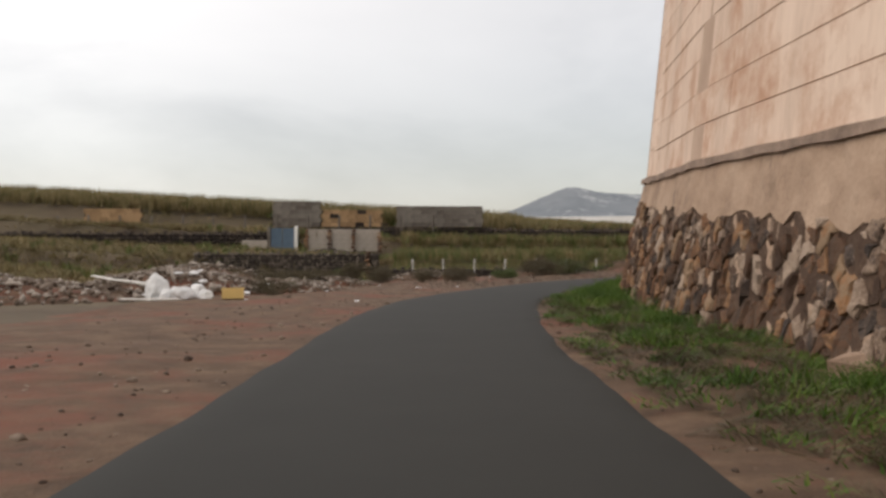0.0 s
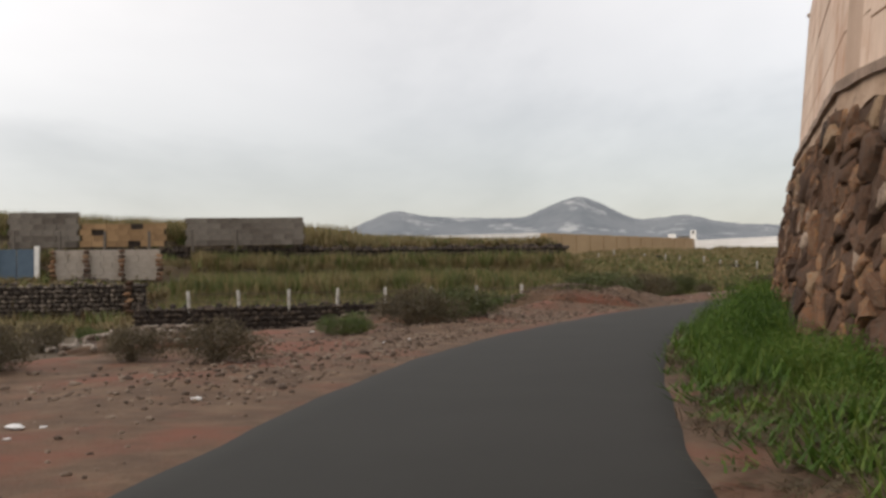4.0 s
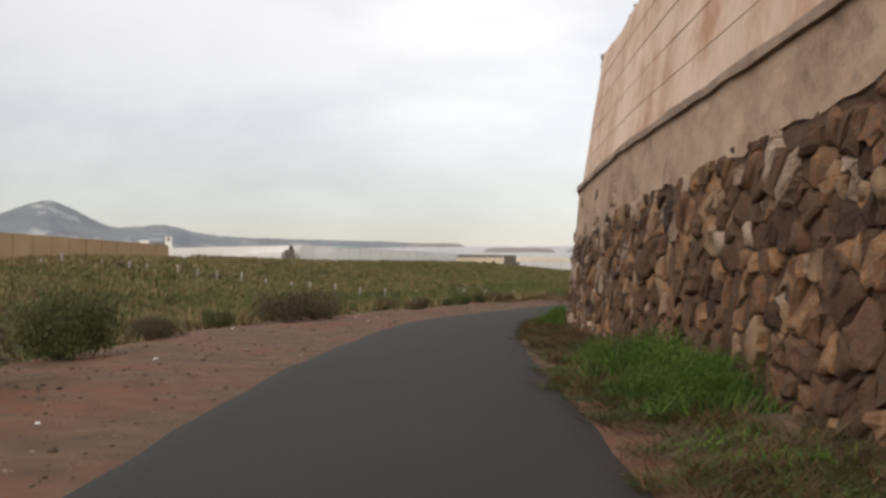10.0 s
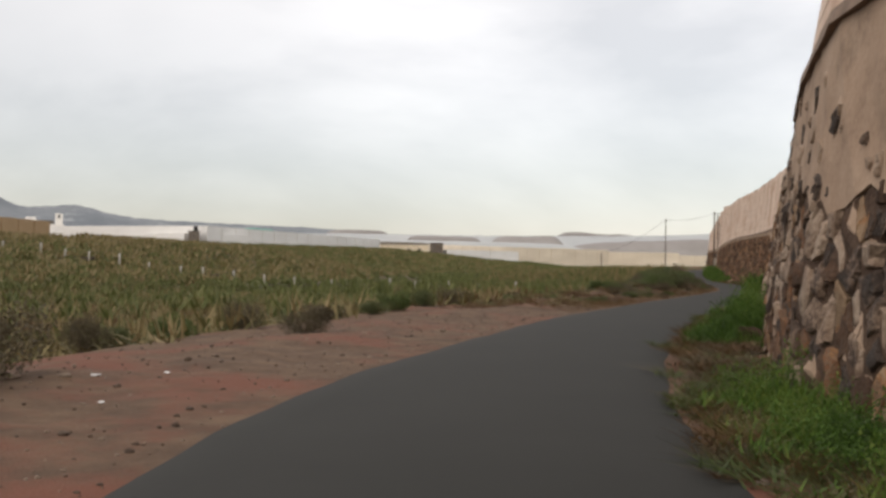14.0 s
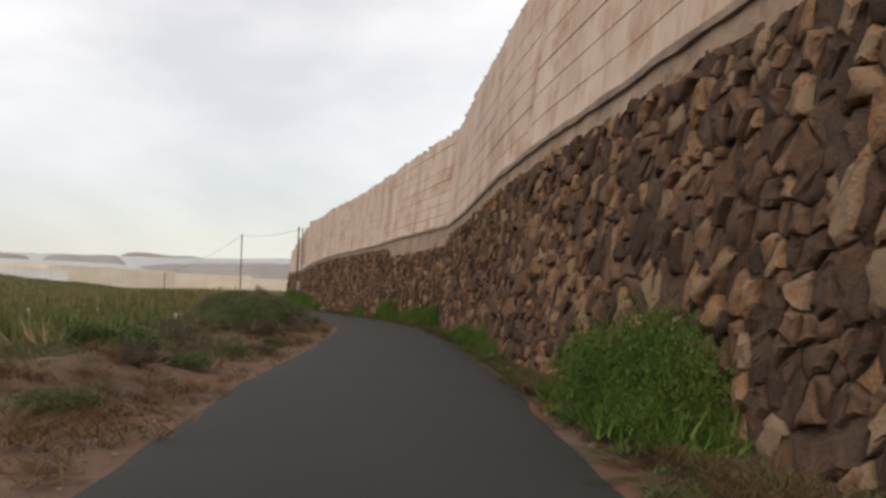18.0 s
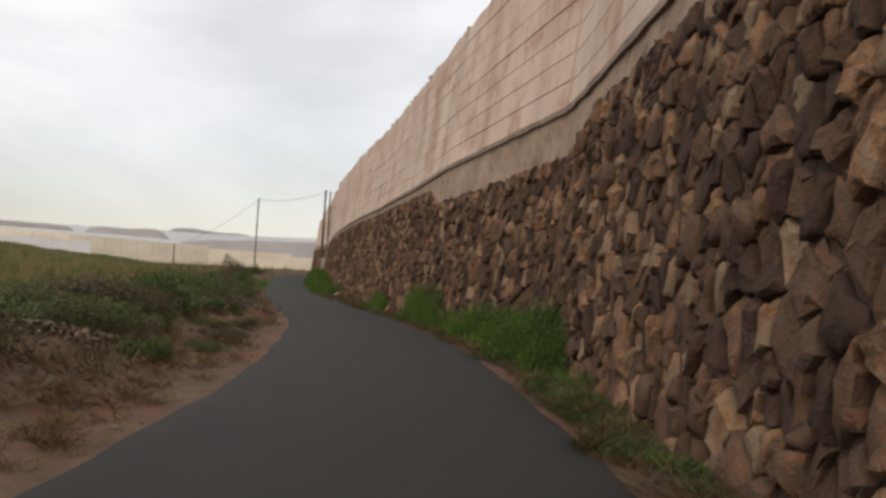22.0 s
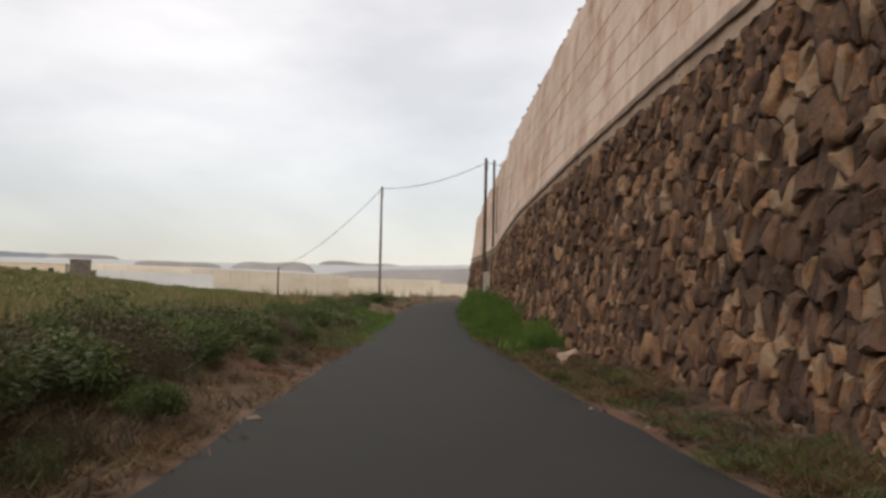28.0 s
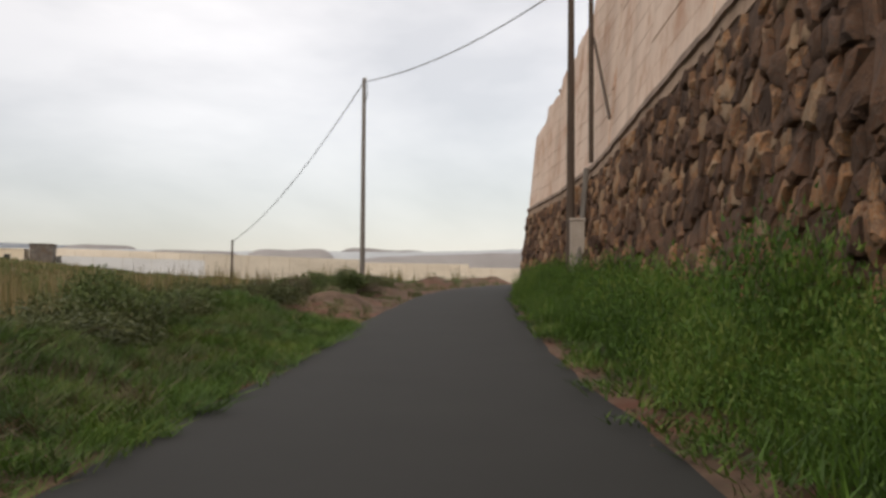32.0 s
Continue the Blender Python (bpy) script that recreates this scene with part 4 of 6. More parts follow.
def building(name, a, b, deep, z0, h, material, label, category="building"):
    a, b = Vector((*a, 0)), Vector((*b, 0))
    ang = math.atan2(b.y - a.y, b.x - a.x)
    L = (b - a).length
    ob = thing(name, label, category, pose(a.x, a.y, z0, 0, 0, math.degrees(ang)))
    bm = box_bm(L, deep, h + 4.0, 0.04)
    part("wall", bm, material, ob, m=pose(L / 2, deep / 2, -4.0))
    part("roof", box_bm(L + 0.3, deep + 0.3, 0.25, 0.03), material, ob, m=pose(L / 2, deep / 2, h))
    return ob, L


cream, L = building("farm_building", (242.3, 318.2), (256, 305.9), 10, 5.4, 3.2, M_CREAM, "long cream farm building with small dark windows")
window_set(cream, [8.5, 12.0, 15.5], -0.05, 1.4, 1.1, 1.0)
building("block_store", (256.6, 305.2), (259.6, 302.4), 4, 5.0, 4.6, M_GREYBLOCK, "small square store of grey blocks", "store")
house, L = building("white_house", (126.6, 316.8), (135.1, 313.0), 8, 8.0, 2.8, M_WHITE, "white farmhouse with two small towers", "house")
part("tower", box_bm(1.8, 1.8, 3.0, 0.03), M_WHITE, house, m=pose(8.2, 1.0, 2.8))
part("tower", box_bm(2.4, 2.4, 2.0, 0.03), M_WHITE, house, m=pose(1.6, 1.6, 2.8))
part("parapet", box_bm(3.6, 0.4, 1.2, 0.02), M_GREYBLOCK, house, m=pose(5.2, 0.4, 2.8))
window_set(house, [8.2], 0.05, 4.6, 0.5, 0.9)
hut, L = building("pump_hut", (141.3, 262.8), (143.3, 261.6), 2.2, 5.2, 3.4, M_GREYBLOCK, "small grey pump hut with a dark tank on top", "hut")
part("tank", box_bm(1.0, 1.0, 1.1, 0.08), M_DARKWIN, hut, m=pose(1.5, 1.1, 3.6))


# ---- poles and cables ----
def pole(x, y, z, h, r, material, label, lean=(0, 0), hook=True):
    ob = thing("utility_pole", label, "pole", pose(x, y, z))
    pts = [(lean[0] * k / 6, lean[1] * k / 6, -0.6 + (h + 0.6) * k / 6) for k in range(7)]
    part("shaft", tube_bm(pts, [r * (1 - 0.35 * k / 6) for k in range(7)], 10), material, ob)
    if hook:
        hook_ob = part("hook", tube_bm([(lean[0], lean[1], h - 0.25), (lean[0] + 0.22, lean[1], h - 0.2), (lean[0] + 0.24, lean[1], h - 0.7), (lean[0] + 0.12, lean[1], h - 1.0)], 0.025, 6), M_CABLE, ob)
        part("insulator", tube_bm([(lean[0] + 0.12, lean[1], h - 0.06), (lean[0] + 0.12, lean[1], h + 0.02), (lean[0] + 0.12, lean[1], h + 0.08)], [0.03, 0.045, 0.02], 8), M_WHITE, hook_ob)
    return ob


POLE_A, POLE_B, POLE_L = (182.8, 167.8), (175.9, 154.15), (202.2, 196.0)
pole(*POLE_A, -0.2, 11.05, 0.13, M_GREYPOLE, "tall grey wooden pole beside the road")
pole(*POLE_B, 0.0, 11.4, 0.15, M_WOODPOLE, "tall dark tarred pole at the foot of the wall", lean=(0.25, 0.1))
pole(*POLE_L, 0.0, 5.2, 0.12, M_WOODPOLE, "short dark post in the field", hook=False)


def cable(p, q, sag, label):
    pts = [tuple(Vector(p).lerp(Vector(q), k / 16) - Vector((0, 0, sag * 4 * (k / 16) * (1 - k / 16)))) for k in range(17)]
    me = bpy.data.meshes.new("cable")
    bm = tube_bm(pts, 0.022, 5)
    bm.to_mesh(me)
    bm.free()
    me.materials.append(M_CABLE)
    return tagged(add("cable", me), label, "cable", "cables between the poles")


cable((*POLE_A, 10.7), (POLE_B[0] + .25, POLE_B[1] + .1, 11.1), 0.5, "thin black cable hanging between two poles")
cable((*POLE_A, 10.7), (*POLE_L, 5.1), 0.85, "thin black cable running down to the short post")
cable((POLE_B[0] + .25, POLE_B[1] + .1, 11.1), (190, 149, 12.5), 0.6, "thin black cable running up to the wall")

# ---- shrubs ----
SHRUB_KINDS = {}


def shrub_model(kind, seed, n, size, material, lobes):
    rng = np.random.default_rng(seed)
    v, f = leaf_cloud(rng, n, size, lobes)
    crown = mesh_from("crown", v, f, material)
    pts = []
    bm = bmesh.new()
    for k in range(9):
        a = rng.uniform(0, 6.28)
        r = rng.uniform(0.3, 0.75)
        top = (math.cos(a) * r, math.sin(a) * r, rng.uniform(0.35, 0.75))
        t = tube_bm([(0.05 * math.cos(a), 0.05 * math.sin(a), -0.1), (top[0] * 0.4, top[1] * 0.4, top[2] * 0.6), top], [0.03, 0.02, 0.008], 5)
        tmp = bpy.data.meshes.new("stem")
        t.to_mesh(tmp)
        t.free()
        bm.from_mesh(tmp)
        bpy.data.meshes.remove(tmp)
    stems = bpy.data.meshes.new("woody_base")
    bm.to_mesh(stems)
    bm.free()
    stems.materials.append(M_BARK)
    SHRUB_KINDS[kind] = (crown, stems)


def lobes_for(seed, k=6):
    rng = np.random.default_rng(seed)
    out = [(0, 0, 0.36, 0.75, 0.75, 0.40)]
    for _ in range(k):
        a, r = rng.uniform(0, 6.28), rng.uniform(0.3, 0.75)
        q = rng.uniform(0.28, 0.48)
        out.append((r * math.cos(a), r * math.sin(a), rng.uniform(0.25, 0.75), q, q, q * 0.85))
    return out


for k in range(3):
    shrub_model("olive%d" % k, 40 + k, 5600, 0.040, G_SHRUB, lobes_for(140 + k))
    shrub_model("brown%d" % k, 50 + k, 5600, 0.036, G_SHRUBD, lobes_for(150 + k))
    shrub_model("grey%d" % k, 60 + k, 5600, 0.042, G_GREYG, lobes_for(160 + k))
shrub_names = {"olive": "rounded olive-green shrub on the roadside", "brown": "dry brownish shrub on the roadside bank", "grey": "soft grey-green bush on the roadside bank"}


def shrub(kind, x, y, r, h, variant=0, z=None, group="roadside shrubs"):
    crown, stems = SHRUB_KINDS["%s%d" % (kind, variant % 3)]
    if z is None:
        s_, o_ = locate(x, y)
        z = float(verge_left_z(s_, o_)[0]) if -8.2 < o_[0] < -2 else float(ground_z(x, y)[0])
    ob = thing("shrub", shrub_names[kind], "shrub", Matrix.LocRotScale((x, y, z), Euler((0, 0, (x * 7 + y * 3) % 6.28)), None), group)
    ob.scale = (r, r, h)
    add("crown", crown, ob)
    add("woody_base", stems, ob)
    return ob


def shrub_so(kind, s, o, r, h, v=0):
    x, y = at(s, o)
    shrub(kind, float(x), float(y), r, h, v)


for k, (kind, s, o, r, h) in enumerate([("brown", 47.2, -4.9, 1.3, 1.05), ("olive", 49.6, -4.7, 1.2, 1.1), ("grey", 44.5, -5.2, 0.8, 0.5), ("grey", 57.3, -6.4, 1.0, 0.6), ("olive", 64.8, -5.9, 1.75, 1.5), ("olive", 67.0, -6.5, 1.4, 1.35),
    ("brown", 70.0, -5.6, 1.6, 1.35), ("olive", 75.0, -5.9, 1.0, 1.45), ("brown", 87.6, -5.5, 1.15, 1.05), ("brown", 89.4, -5.4, 1.05, 0.95), ("brown", 97.4, -4.9, 0.68, 0.55)]):
    shrub_so(kind, s, o, r, h, k)
vrng = np.random.default_rng(77)
for k in range(62):
    s = 136 + k * 2.05 + vrng.uniform(-0.8, 0.8)
    o = -4.3 - vrng.uniform(0, 1.9)
    kind = ("grey", "olive", "olive", "grey", "brown")[k % 5]
    shrub_so(kind, s, o, vrng.uniform(1.0, 1.7), vrng.uniform(0.65, 1.1) * (0.8 if s > 190 else 0.6 if s < 168 else 1), k)
for k in range(34):
    s = 132 + k * 3.9 + vrng.uniform(-1.5, 1.5)
    shrub_so(("grey", "olive", "brown")[k % 3], s, -6.6 - vrng.uniform(0, 2.0), vrng.uniform(1.2, 2.0), vrng.uniform(0.6, 0.95) * (0.55 if s < 170 else 1), k)
for k in range(26):
    s = 121 + k * 3.3 + vrng.uniform(-1.2, 1.2)
    shrub_so(("grey", "olive", "brown", "olive")[k % 4], s, -3.5 - vrng.uniform(0, 1.2) - (0.8 if 164 < s < 172 else 0), vrng.uniform(0.5, 1.0), vrng.uniform(0.4, 0.8), k)
for k in range(26):
    bx, by = vrng.uniform(-16, -1), vrng.uniform(37, 62)
    if by - 30 > -bx * 0.2:
        shrub("brown" if k % 4 else "grey", bx, by, vrng.uniform(0.7, 1.3), vrng.uniform(0.6, 1.0), k, group="low scrub on the bare lot")
for k, (bx, by) in enumerate([(-7.8, 43.4), (-4.8, 36.9), (-5.2, 42.6), (-4.2, 45.0), (-2.5, 38.9), (-0.8, 40.4), (0.5, 39.2), (-9.5, 41.0), (-11.2, 43.6), (-6.6, 39.6), (-2.9, 43.8), (-13.0, 40.2), (-5.0, 28.6)]):
    shrub("brown", bx, by, vrng.uniform(0.55, 0.85), vrng.uniform(0.45, 0.7), k, group="low scrub on the bare lot")
for k in range(40):
    s = 118 + k * 2.2 + vrng.uniform(-1, 1)
    shrub_so(("olive", "brown", "grey", "brown")[k % 4], s, -2.6 - vrng.uniform(0, 1.4), vrng.uniform(0.3, 0.6), vrng.uniform(0.2, 0.45), k)
for k in range(30):
    s = 75 + k * 1.6 + vrng.uniform(-0.8, 0.8)
    shrub_so(("brown", "olive", "grey")[k % 3], s, -6.4 - vrng.uniform(0, 2.6), vrng.uniform(0.35, 0.8), vrng.uniform(0.3, 0.7), k)
for k in range(44):
    s = 206 + k * 1.25 + vrng.uniform(-0.8, 0.8)
    shrub_so(("olive", "grey", "grey", "brown", "olive")[k % 5], s, -4.3 - vrng.uniform(0, 5.0), vrng.uniform(0.7, 1.35), vrng.uniform(0.65, 1.1), k)
for k in range(14):
    s = 160 + k * 4.0 + vrng.uniform(-1.5, 1.5)
    shrub_so(("grey", "brown")[k % 2], s, -3.1 - vrng.uniform(0, 0.5), vrng.uniform(0.35, 0.6), vrng.uniform(0.3, 0.5), k)
shrub_model("tall0", 71, 15000, 0.026, G_SHRUBD, lobes_for(171, 9))
shrub_names["tall"] = "tall round brown bush standing in the field edge"
SHRUB_KINDS["tall1"] = SHRUB_KINDS["tall2"] = SHRUB_KINDS["tall0"]
for k in range(30):
    s = 171 + k * 1.42 + vrng.uniform(-0.5, 0.5)
    shrub_so(("grey", "olive", "brown", "grey")[k % 4], s, -3.75 - vrng.uniform(0, 0.6), vrng.uniform(0.8, 1.15), vrng.uniform(0.6, 0.95), k)
for k in range(22):
    s = 137 + k * 1.6 + vrng.uniform(-0.5, 0.5)
    shrub_so(("olive", "grey", "olive", "brown")[k % 4], s, -4.1 - vrng.uniform(0, 0.5) - (1.1 if 147 < s < 157 else 0), vrng.uniform(0.9, 1.35), vrng.uniform(0.65, 1.0), k)
shrub("tall", 121.1, 126.9, 0.72, 1.95, 0)

# ---- weeds, grass and crops ----
grng = np.random.default_rng(90)


WEEDS = [(-5, .40, 1), (4, .42, 1), (20, .45, 1), (34, .8, 1), (40, 1.1, 1), (56, 1.1, 1), (60, .6, .6), (64, .35, .35), (67, .35, .35), (68.5, .8, .9), (73, .8, .9), (75, .3, .2), (83, .25, .15), (84.5, .75, .9), (89.5, .7, .8), (91.5, .3, .2), (94, .3, .2), (96.5, .3, .3), (97.5, 1.2, .9), (101, 1.25, 1), (102.5, .2, .15),
    (112, .15, .12), (115, .3, .3), (116, 1.6, 1), (119.5, 1.6, 1), (120.5, .35, .3), (127, .3, .35), (132, 1.0, .9), (139, 1.0, .9), (142, .35, .4), (150.5, .5, .5), (151.5, 1.45, 1), (154.5, 1.4, 1), (155, 1.2, 1), (160.5, 1.2, 1), (161.5, .5, .5), (162.5, 1.0, .9), (164, 1.0, .9),
    (164.7, .3, .2), (165.2, 2.0, 1), (169, 1.9, 1), (170.5, .4, .3), (176.5, .3, .3), (177.5, 1.0, .9), (181, 1.0, .9), (182.5, .3, .3), (188, .12, .08), (196, .12, .08), (206, .2, .2), (209, 1.2, .9), (213, 1.2, .9), (214.5, .5, .6), (217, .8, .8), (218.5, 1.5, 1), (227, 1.9, 1), (245, 1.9, 1), (262, 1.5, 1)]
WEED_S, WEED_H, WEED_D = ([w[i] for w in WEEDS] for i in range(3))


def weeds_right():
    pl = []
    dens_s, dens_h, dens_d = WEED_S, WEED_H, WEED_D
    for _ in range(8000):
        s = grng.uniform(-5, 262)
        if grng.uniform() > np.interp(s, dens_s, dens_d):
            continue
        w = float(w_off(s))
        o = w + 0.1 - abs(grng.normal()) * 0.62 if grng.uniform() < 0.75 else 1.9 + grng.uniform() * (w - 1.9)
        lim = (1.9 if s < 58 or s > 216 else 2.15) + 0.16 * math.sin(s * 1.9) * math.sin(s * 0.7)
        if o < min(lim, w - 0.3):
            continue
        h = min(0.75, 0.7 * np.interp(s, dens_s, dens_h)) * grng.uniform(0.45, 1.15) * (0.45 + 0.55 * min(1, (o - 2.0) / 0.9))
        h *= 0.75 + 0.35 * math.sin(s * 0.9) * math.sin(s * 2.3 + 1)
        x, y = at(s, o)
        pl.append((float(x), float(y), 0.05 + float(climb(s)), grng.uniform(0, 6.28), 0.35 + 0.35 * h, max(0.1, h), grng.normal() * 0.12))
    return pl


wt = blade_template(np.random.default_rng(1), 34, 0.55, 0.022, 0.55)
tagged(add("weeds", scatter_mesh("weeds", *wt, weeds_right(), G_WEED)), "lush bright green weeds along the foot of the wall", "weeds", kind="stuff")


def weed_bush_places(n):
    pl = []
    while len(pl) < n:
        s = grng.uniform(-5, 262)
        h = float(np.interp(s, WEED_S, WEED_H))
        if grng.uniform() > float(np.interp(s, WEED_S, WEED_D)) * min(1.0, h):
            continue
        w = float(w_off(s))
        o = w + 0.15 - abs(grng.normal()) * 0.55
        if o < min(2.1 if s < 58 or s > 216 else 2.35, w - 0.25):
            continue
        near = min(1.0, (o - 1.7) / 0.9)
        hh = h * grng.uniform(0.5, 1.05) * (0.35 + 0.65 * near) * (0.8 + 0.3 * math.sin(s * 1.1) * math.sin(s * 2.7 + 1))
        x, y = at(s, o)
        pl.append((float(x), float(y), 0.02 + float(climb(s)), grng.uniform(0, 6.28), 0.35 + 0.3 * hh, max(0.12, hh), grng.normal() * 0.1))
    return pl


wrng = np.random.default_rng(14)
wb = leaf_cloud(wrng, 480, 0.036, [(0, 0, 0.45, 0.5, 0.5, 0.42), (0.25, 0.1, 0.72, 0.32, 0.32, 0.26), (-0.2, -0.2, 0.66, 0.3, 0.3, 0.26), (0.1, -0.3, 0.4, 0.35, 0.35, 0.3)])
tagged(add("weed_bushes", scatter_mesh("weed_bushes", *wb, weed_bush_places(2100), G_WEED)), "bushy fresh green weeds against the stone wall", "weeds", kind="stuff")


def band_places(n, s0, s1, o0, o1, hmin, hmax, keep=None):
    pl = []
    for _ in range(n):
        s, o = grng.uniform(s0, s1), grng.uniform(o0, o1)
        if keep and grng.uniform() > keep(s, o):
            continue
        x, y = at(s, o)
        pl.append([float(x), float(y), 0.0, grng.uniform(0, 6.28), grng.uniform(0.5, 1.0) * (0.6 if hmax < 0.5 else 1.0), grng.uniform(hmin, hmax), grng.normal() * 0.2, s, o])
    a = np.array(pl)
    near = a[:, 8] > -8.2
    a[:, 2] = np.where(near, verge_left_z(a[:, 7], a[:, 8]), ground_z(a[:, 0], a[:, 1])) - 0.02
    return a[:, :7]


dt = blade_template(np.random.default_rng(2), 36, 0.45, 0.010, 0.5)
tagged(add("dry_grass", scatter_mesh("dry_grass", *dt, band_places(5200, 112, 248, -8.0, -2.0, 0.08, 0.32, lambda s, o: (0.2 if s < 110 else 0.45) * min(1, (-o - 2.0) / 1.5)), G_DRY)), "dry yellow grass on the left bank", "grass", kind="stuff")
tagged(add("grass", scatter_mesh("grass", *dt, band_places(14000, 112, 285, -9.0, -1.95, 0.10, 0.42, lambda s, o: (0.12 if s > 238 and o > -5.0 else min(1, (-o - 1.9) / 1.4) if s > 208 else max(0, min(1, (-o - 3.3) / 1.5)) * (0.15 if s < 122 else 0.6))), G_GREYG)), "green grass and herbs on the left bank", "grass", kind="stuff")
tagged(add("fresh_grass", scatter_mesh("fresh_grass", *dt, band_places(6500, 214, 241, -8.0, -1.9, 0.08, 0.34, lambda s, o: 0.35 + 0.65 * float(step(s, 222, 228))), G_WEED)), "short fresh green grass on the bank by the bend", "grass", kind="stuff")
def wall_foot_places(n, s0, s1, hmin, hmax, near=0.3, keep=None):
    """Spots on the strip of earth between road and wall."""
    pl = []
    for _ in range(n):
        s_ = grng.uniform(s0, s1)
        w = float(w_off(s_))
        lim = 1.95 + float(widen(s_)) + 0.12 * math.sin(s_ * 1.9) * math.sin(s_ * 0.7)
        o_ = w - (w - lim) * min(1.0, abs(grng.normal()) * near + grng.uniform(0, 0.55))
        if o_ < lim or (keep and grng.uniform() > keep(s_)):
            continue
        x, y = at(s_, o_)
        z = float(verge_right_z(np.array([s_]), np.array([o_]))[0])
        pl.append((float(x), float(y), z - 0.01, grng.uniform(0, 6.28), grng.uniform(0.25, 0.55), grng.uniform(hmin, hmax), grng.normal() * 0.3))
    return pl


def patchy(s):
    return 0.25 + 0.75 * (math.sin(s * 0.53) * math.sin(s * 0.21 + 1) > -0.1)


tagged(add("brown_grass", scatter_mesh("brown_grass", *dt, wall_foot_places(5200, -4, 262, 0.05, 0.24), G_SHRUBD)), "low brown grass along the foot of the wall", "grass", kind="stuff")
tagged(add("rusty_grass", scatter_mesh("rusty_grass", *dt, wall_foot_places(5200, 58, 220, 0.05, 0.28, 0.4, patchy), G_RUST)), "rusty dry herbs along the foot of the wall", "grass", kind="stuff")
tagged(add("low_herbs", scatter_mesh("low_herbs", *dt, wall_foot_places(4200, 56, 220, 0.06, 0.26, 0.5, lambda s: 1.1 - patchy(s + 4)), G_GREYG)), "low green herbs on the strip beside the wall", "grass", kind="stuff")
tagged(add("rusty_grass", scatter_mesh("rusty_grass", *dt, band_places(11000, 110, 236, -6.5, -1.85, 0.06, 0.28, lambda s, o: (0.25 + 0.75 * (math.sin(s * 0.31) * math.sin(s * 0.13 + 1) > 0.1)) * (1.0 if s > 165 else 0.6) * min(1, (-o - 1.85) / 0.5)), G_RUST)), "rusty dry grass along the road's edge", "grass", kind="stuff")


brush_t = blade_template(np.random.default_rng(12), 60, 0.5, 0.008, 0.35, (0.3, 1.0))
tagged(add("dead_brush", scatter_mesh("dead_brush", *brush_t, band_places(4200, 120, 232, -8.5, -2.35, 0.15, 0.5, lambda s, o: min(1, max(0, (-o - (2.3 if s > 170 else 2.9)) / 1.0)) * (0.25 + 0.75 * (math.sin(s * 0.23 + o) * math.sin(o * 0.9 - s * 0.11) > -0.2))), G_SHRUBD)), "grey-brown dead brush and stalks on the left bank", "brush", kind="stuff")


def open_field(s, o):
    """Share of the field under plants: none on the low plot before the posts."""
    x, y = at(s, o)
    return 0.0 if (y < 69.5 and x < 17.5) or (o > -8.5 and s < 80) else (0.35 + 0.65 * float(step(-o, 7, 12))) * (0.35 + 0.65 * (math.sin(x * 0.33 + 1.7 * math.sin(y * 0.21)) * math.sin(y * 0.41 + 1.3 * math.sin(x * 0.17)) > -0.25))


ft = blade_template(np.random.default_rng(3), 22, 0.9, 0.042, 0.75, (0.35, 1.0))
tagged(add("field_weeds", scatter_mesh("field_weeds", *ft, band_places(12000, 42, 150, -70, -6.5, 0.22, 1.15, open_field), G_FIELD)), "tall yellow-green crop and weeds in the field", "crop", kind="stuff")
tagged(add("dry_field_weeds", scatter_mesh("dry_field_weeds", *ft, band_places(8500, 42, 170, -75, -6.5, 0.35, 0.9, lambda s, o: open_field(s, o) * (0.2 + 0.8 * (math.sin(s * 0.21 + o * 0.07) * math.sin(o * 0.33 - s * 0.05) > 0))), G_RUST)), "dead yellow stalks among the field crop", "weeds", kind="stuff")
bt = blade_template(np.random.default_rng(9), 12, 0.4, 0.10, 0.8, (0.4, 1.0))
tagged(add("field_clumps", scatter_mesh("field_clumps", *bt, band_places(1500, 50, 150, -60, -7.5, 0.7, 1.5, open_field), G_CROP)), "scattered taller green plants in the field", "crop", kind="stuff")
tagged(add("ragged_crop", scatter_mesh("ragged_crop", *bt, band_places(1900, 150, 290, -36, -11, 1.1, 2.5, lambda s, o: 0.8), G_CROP)), "ragged tall plants above the green crop", "crop", kind="stuff")
ct = blade_template(np.random.default_rng(4), 16, 0.5, 0.09, 0.9)
reed_t = blade_template(np.random.default_rng(16), 12, 0.30, 0.055, 0.45, (0.45, 1.0))
tagged(add("tall_reeds", scatter_mesh("tall_reeds", *reed_t, band_places(1500, 222, 300, -32, -9, 1.5, 2.9, lambda s, o: 0.25 + 0.75 * (math.sin(s * 0.35 + 1.5 * math.sin(o * 0.3)) > -0.2)), G_FIELD)), "tall yellow-green reeds and maize beside the bend", "crop", kind="stuff")
tall_t = blade_template(np.random.default_rng(15), 14, 0.35, 0.035, 0.35, (0.5, 1.0))
tagged(add("dry_stalks", scatter_mesh("dry_stalks", *tall_t, band_places(2600, 165, 290, -34, -8.5, 0.7, 1.9, lambda s, o: 0.2 + 0.8 * (math.sin(s * 0.27 + o * 0.2) > 0)), G_DRY)), "dry brown stalks at the edge of the crop", "weeds", kind="stuff")
tagged(add("crop_rows", scatter_mesh("crop_rows", *ct, band_places(9000, 120, 290, -90, -9, 0.6, 1.3, lambda s, o: 0.7), G_CROP)), "rows of broad-leaved green crop plants", "crop", kind="stuff")

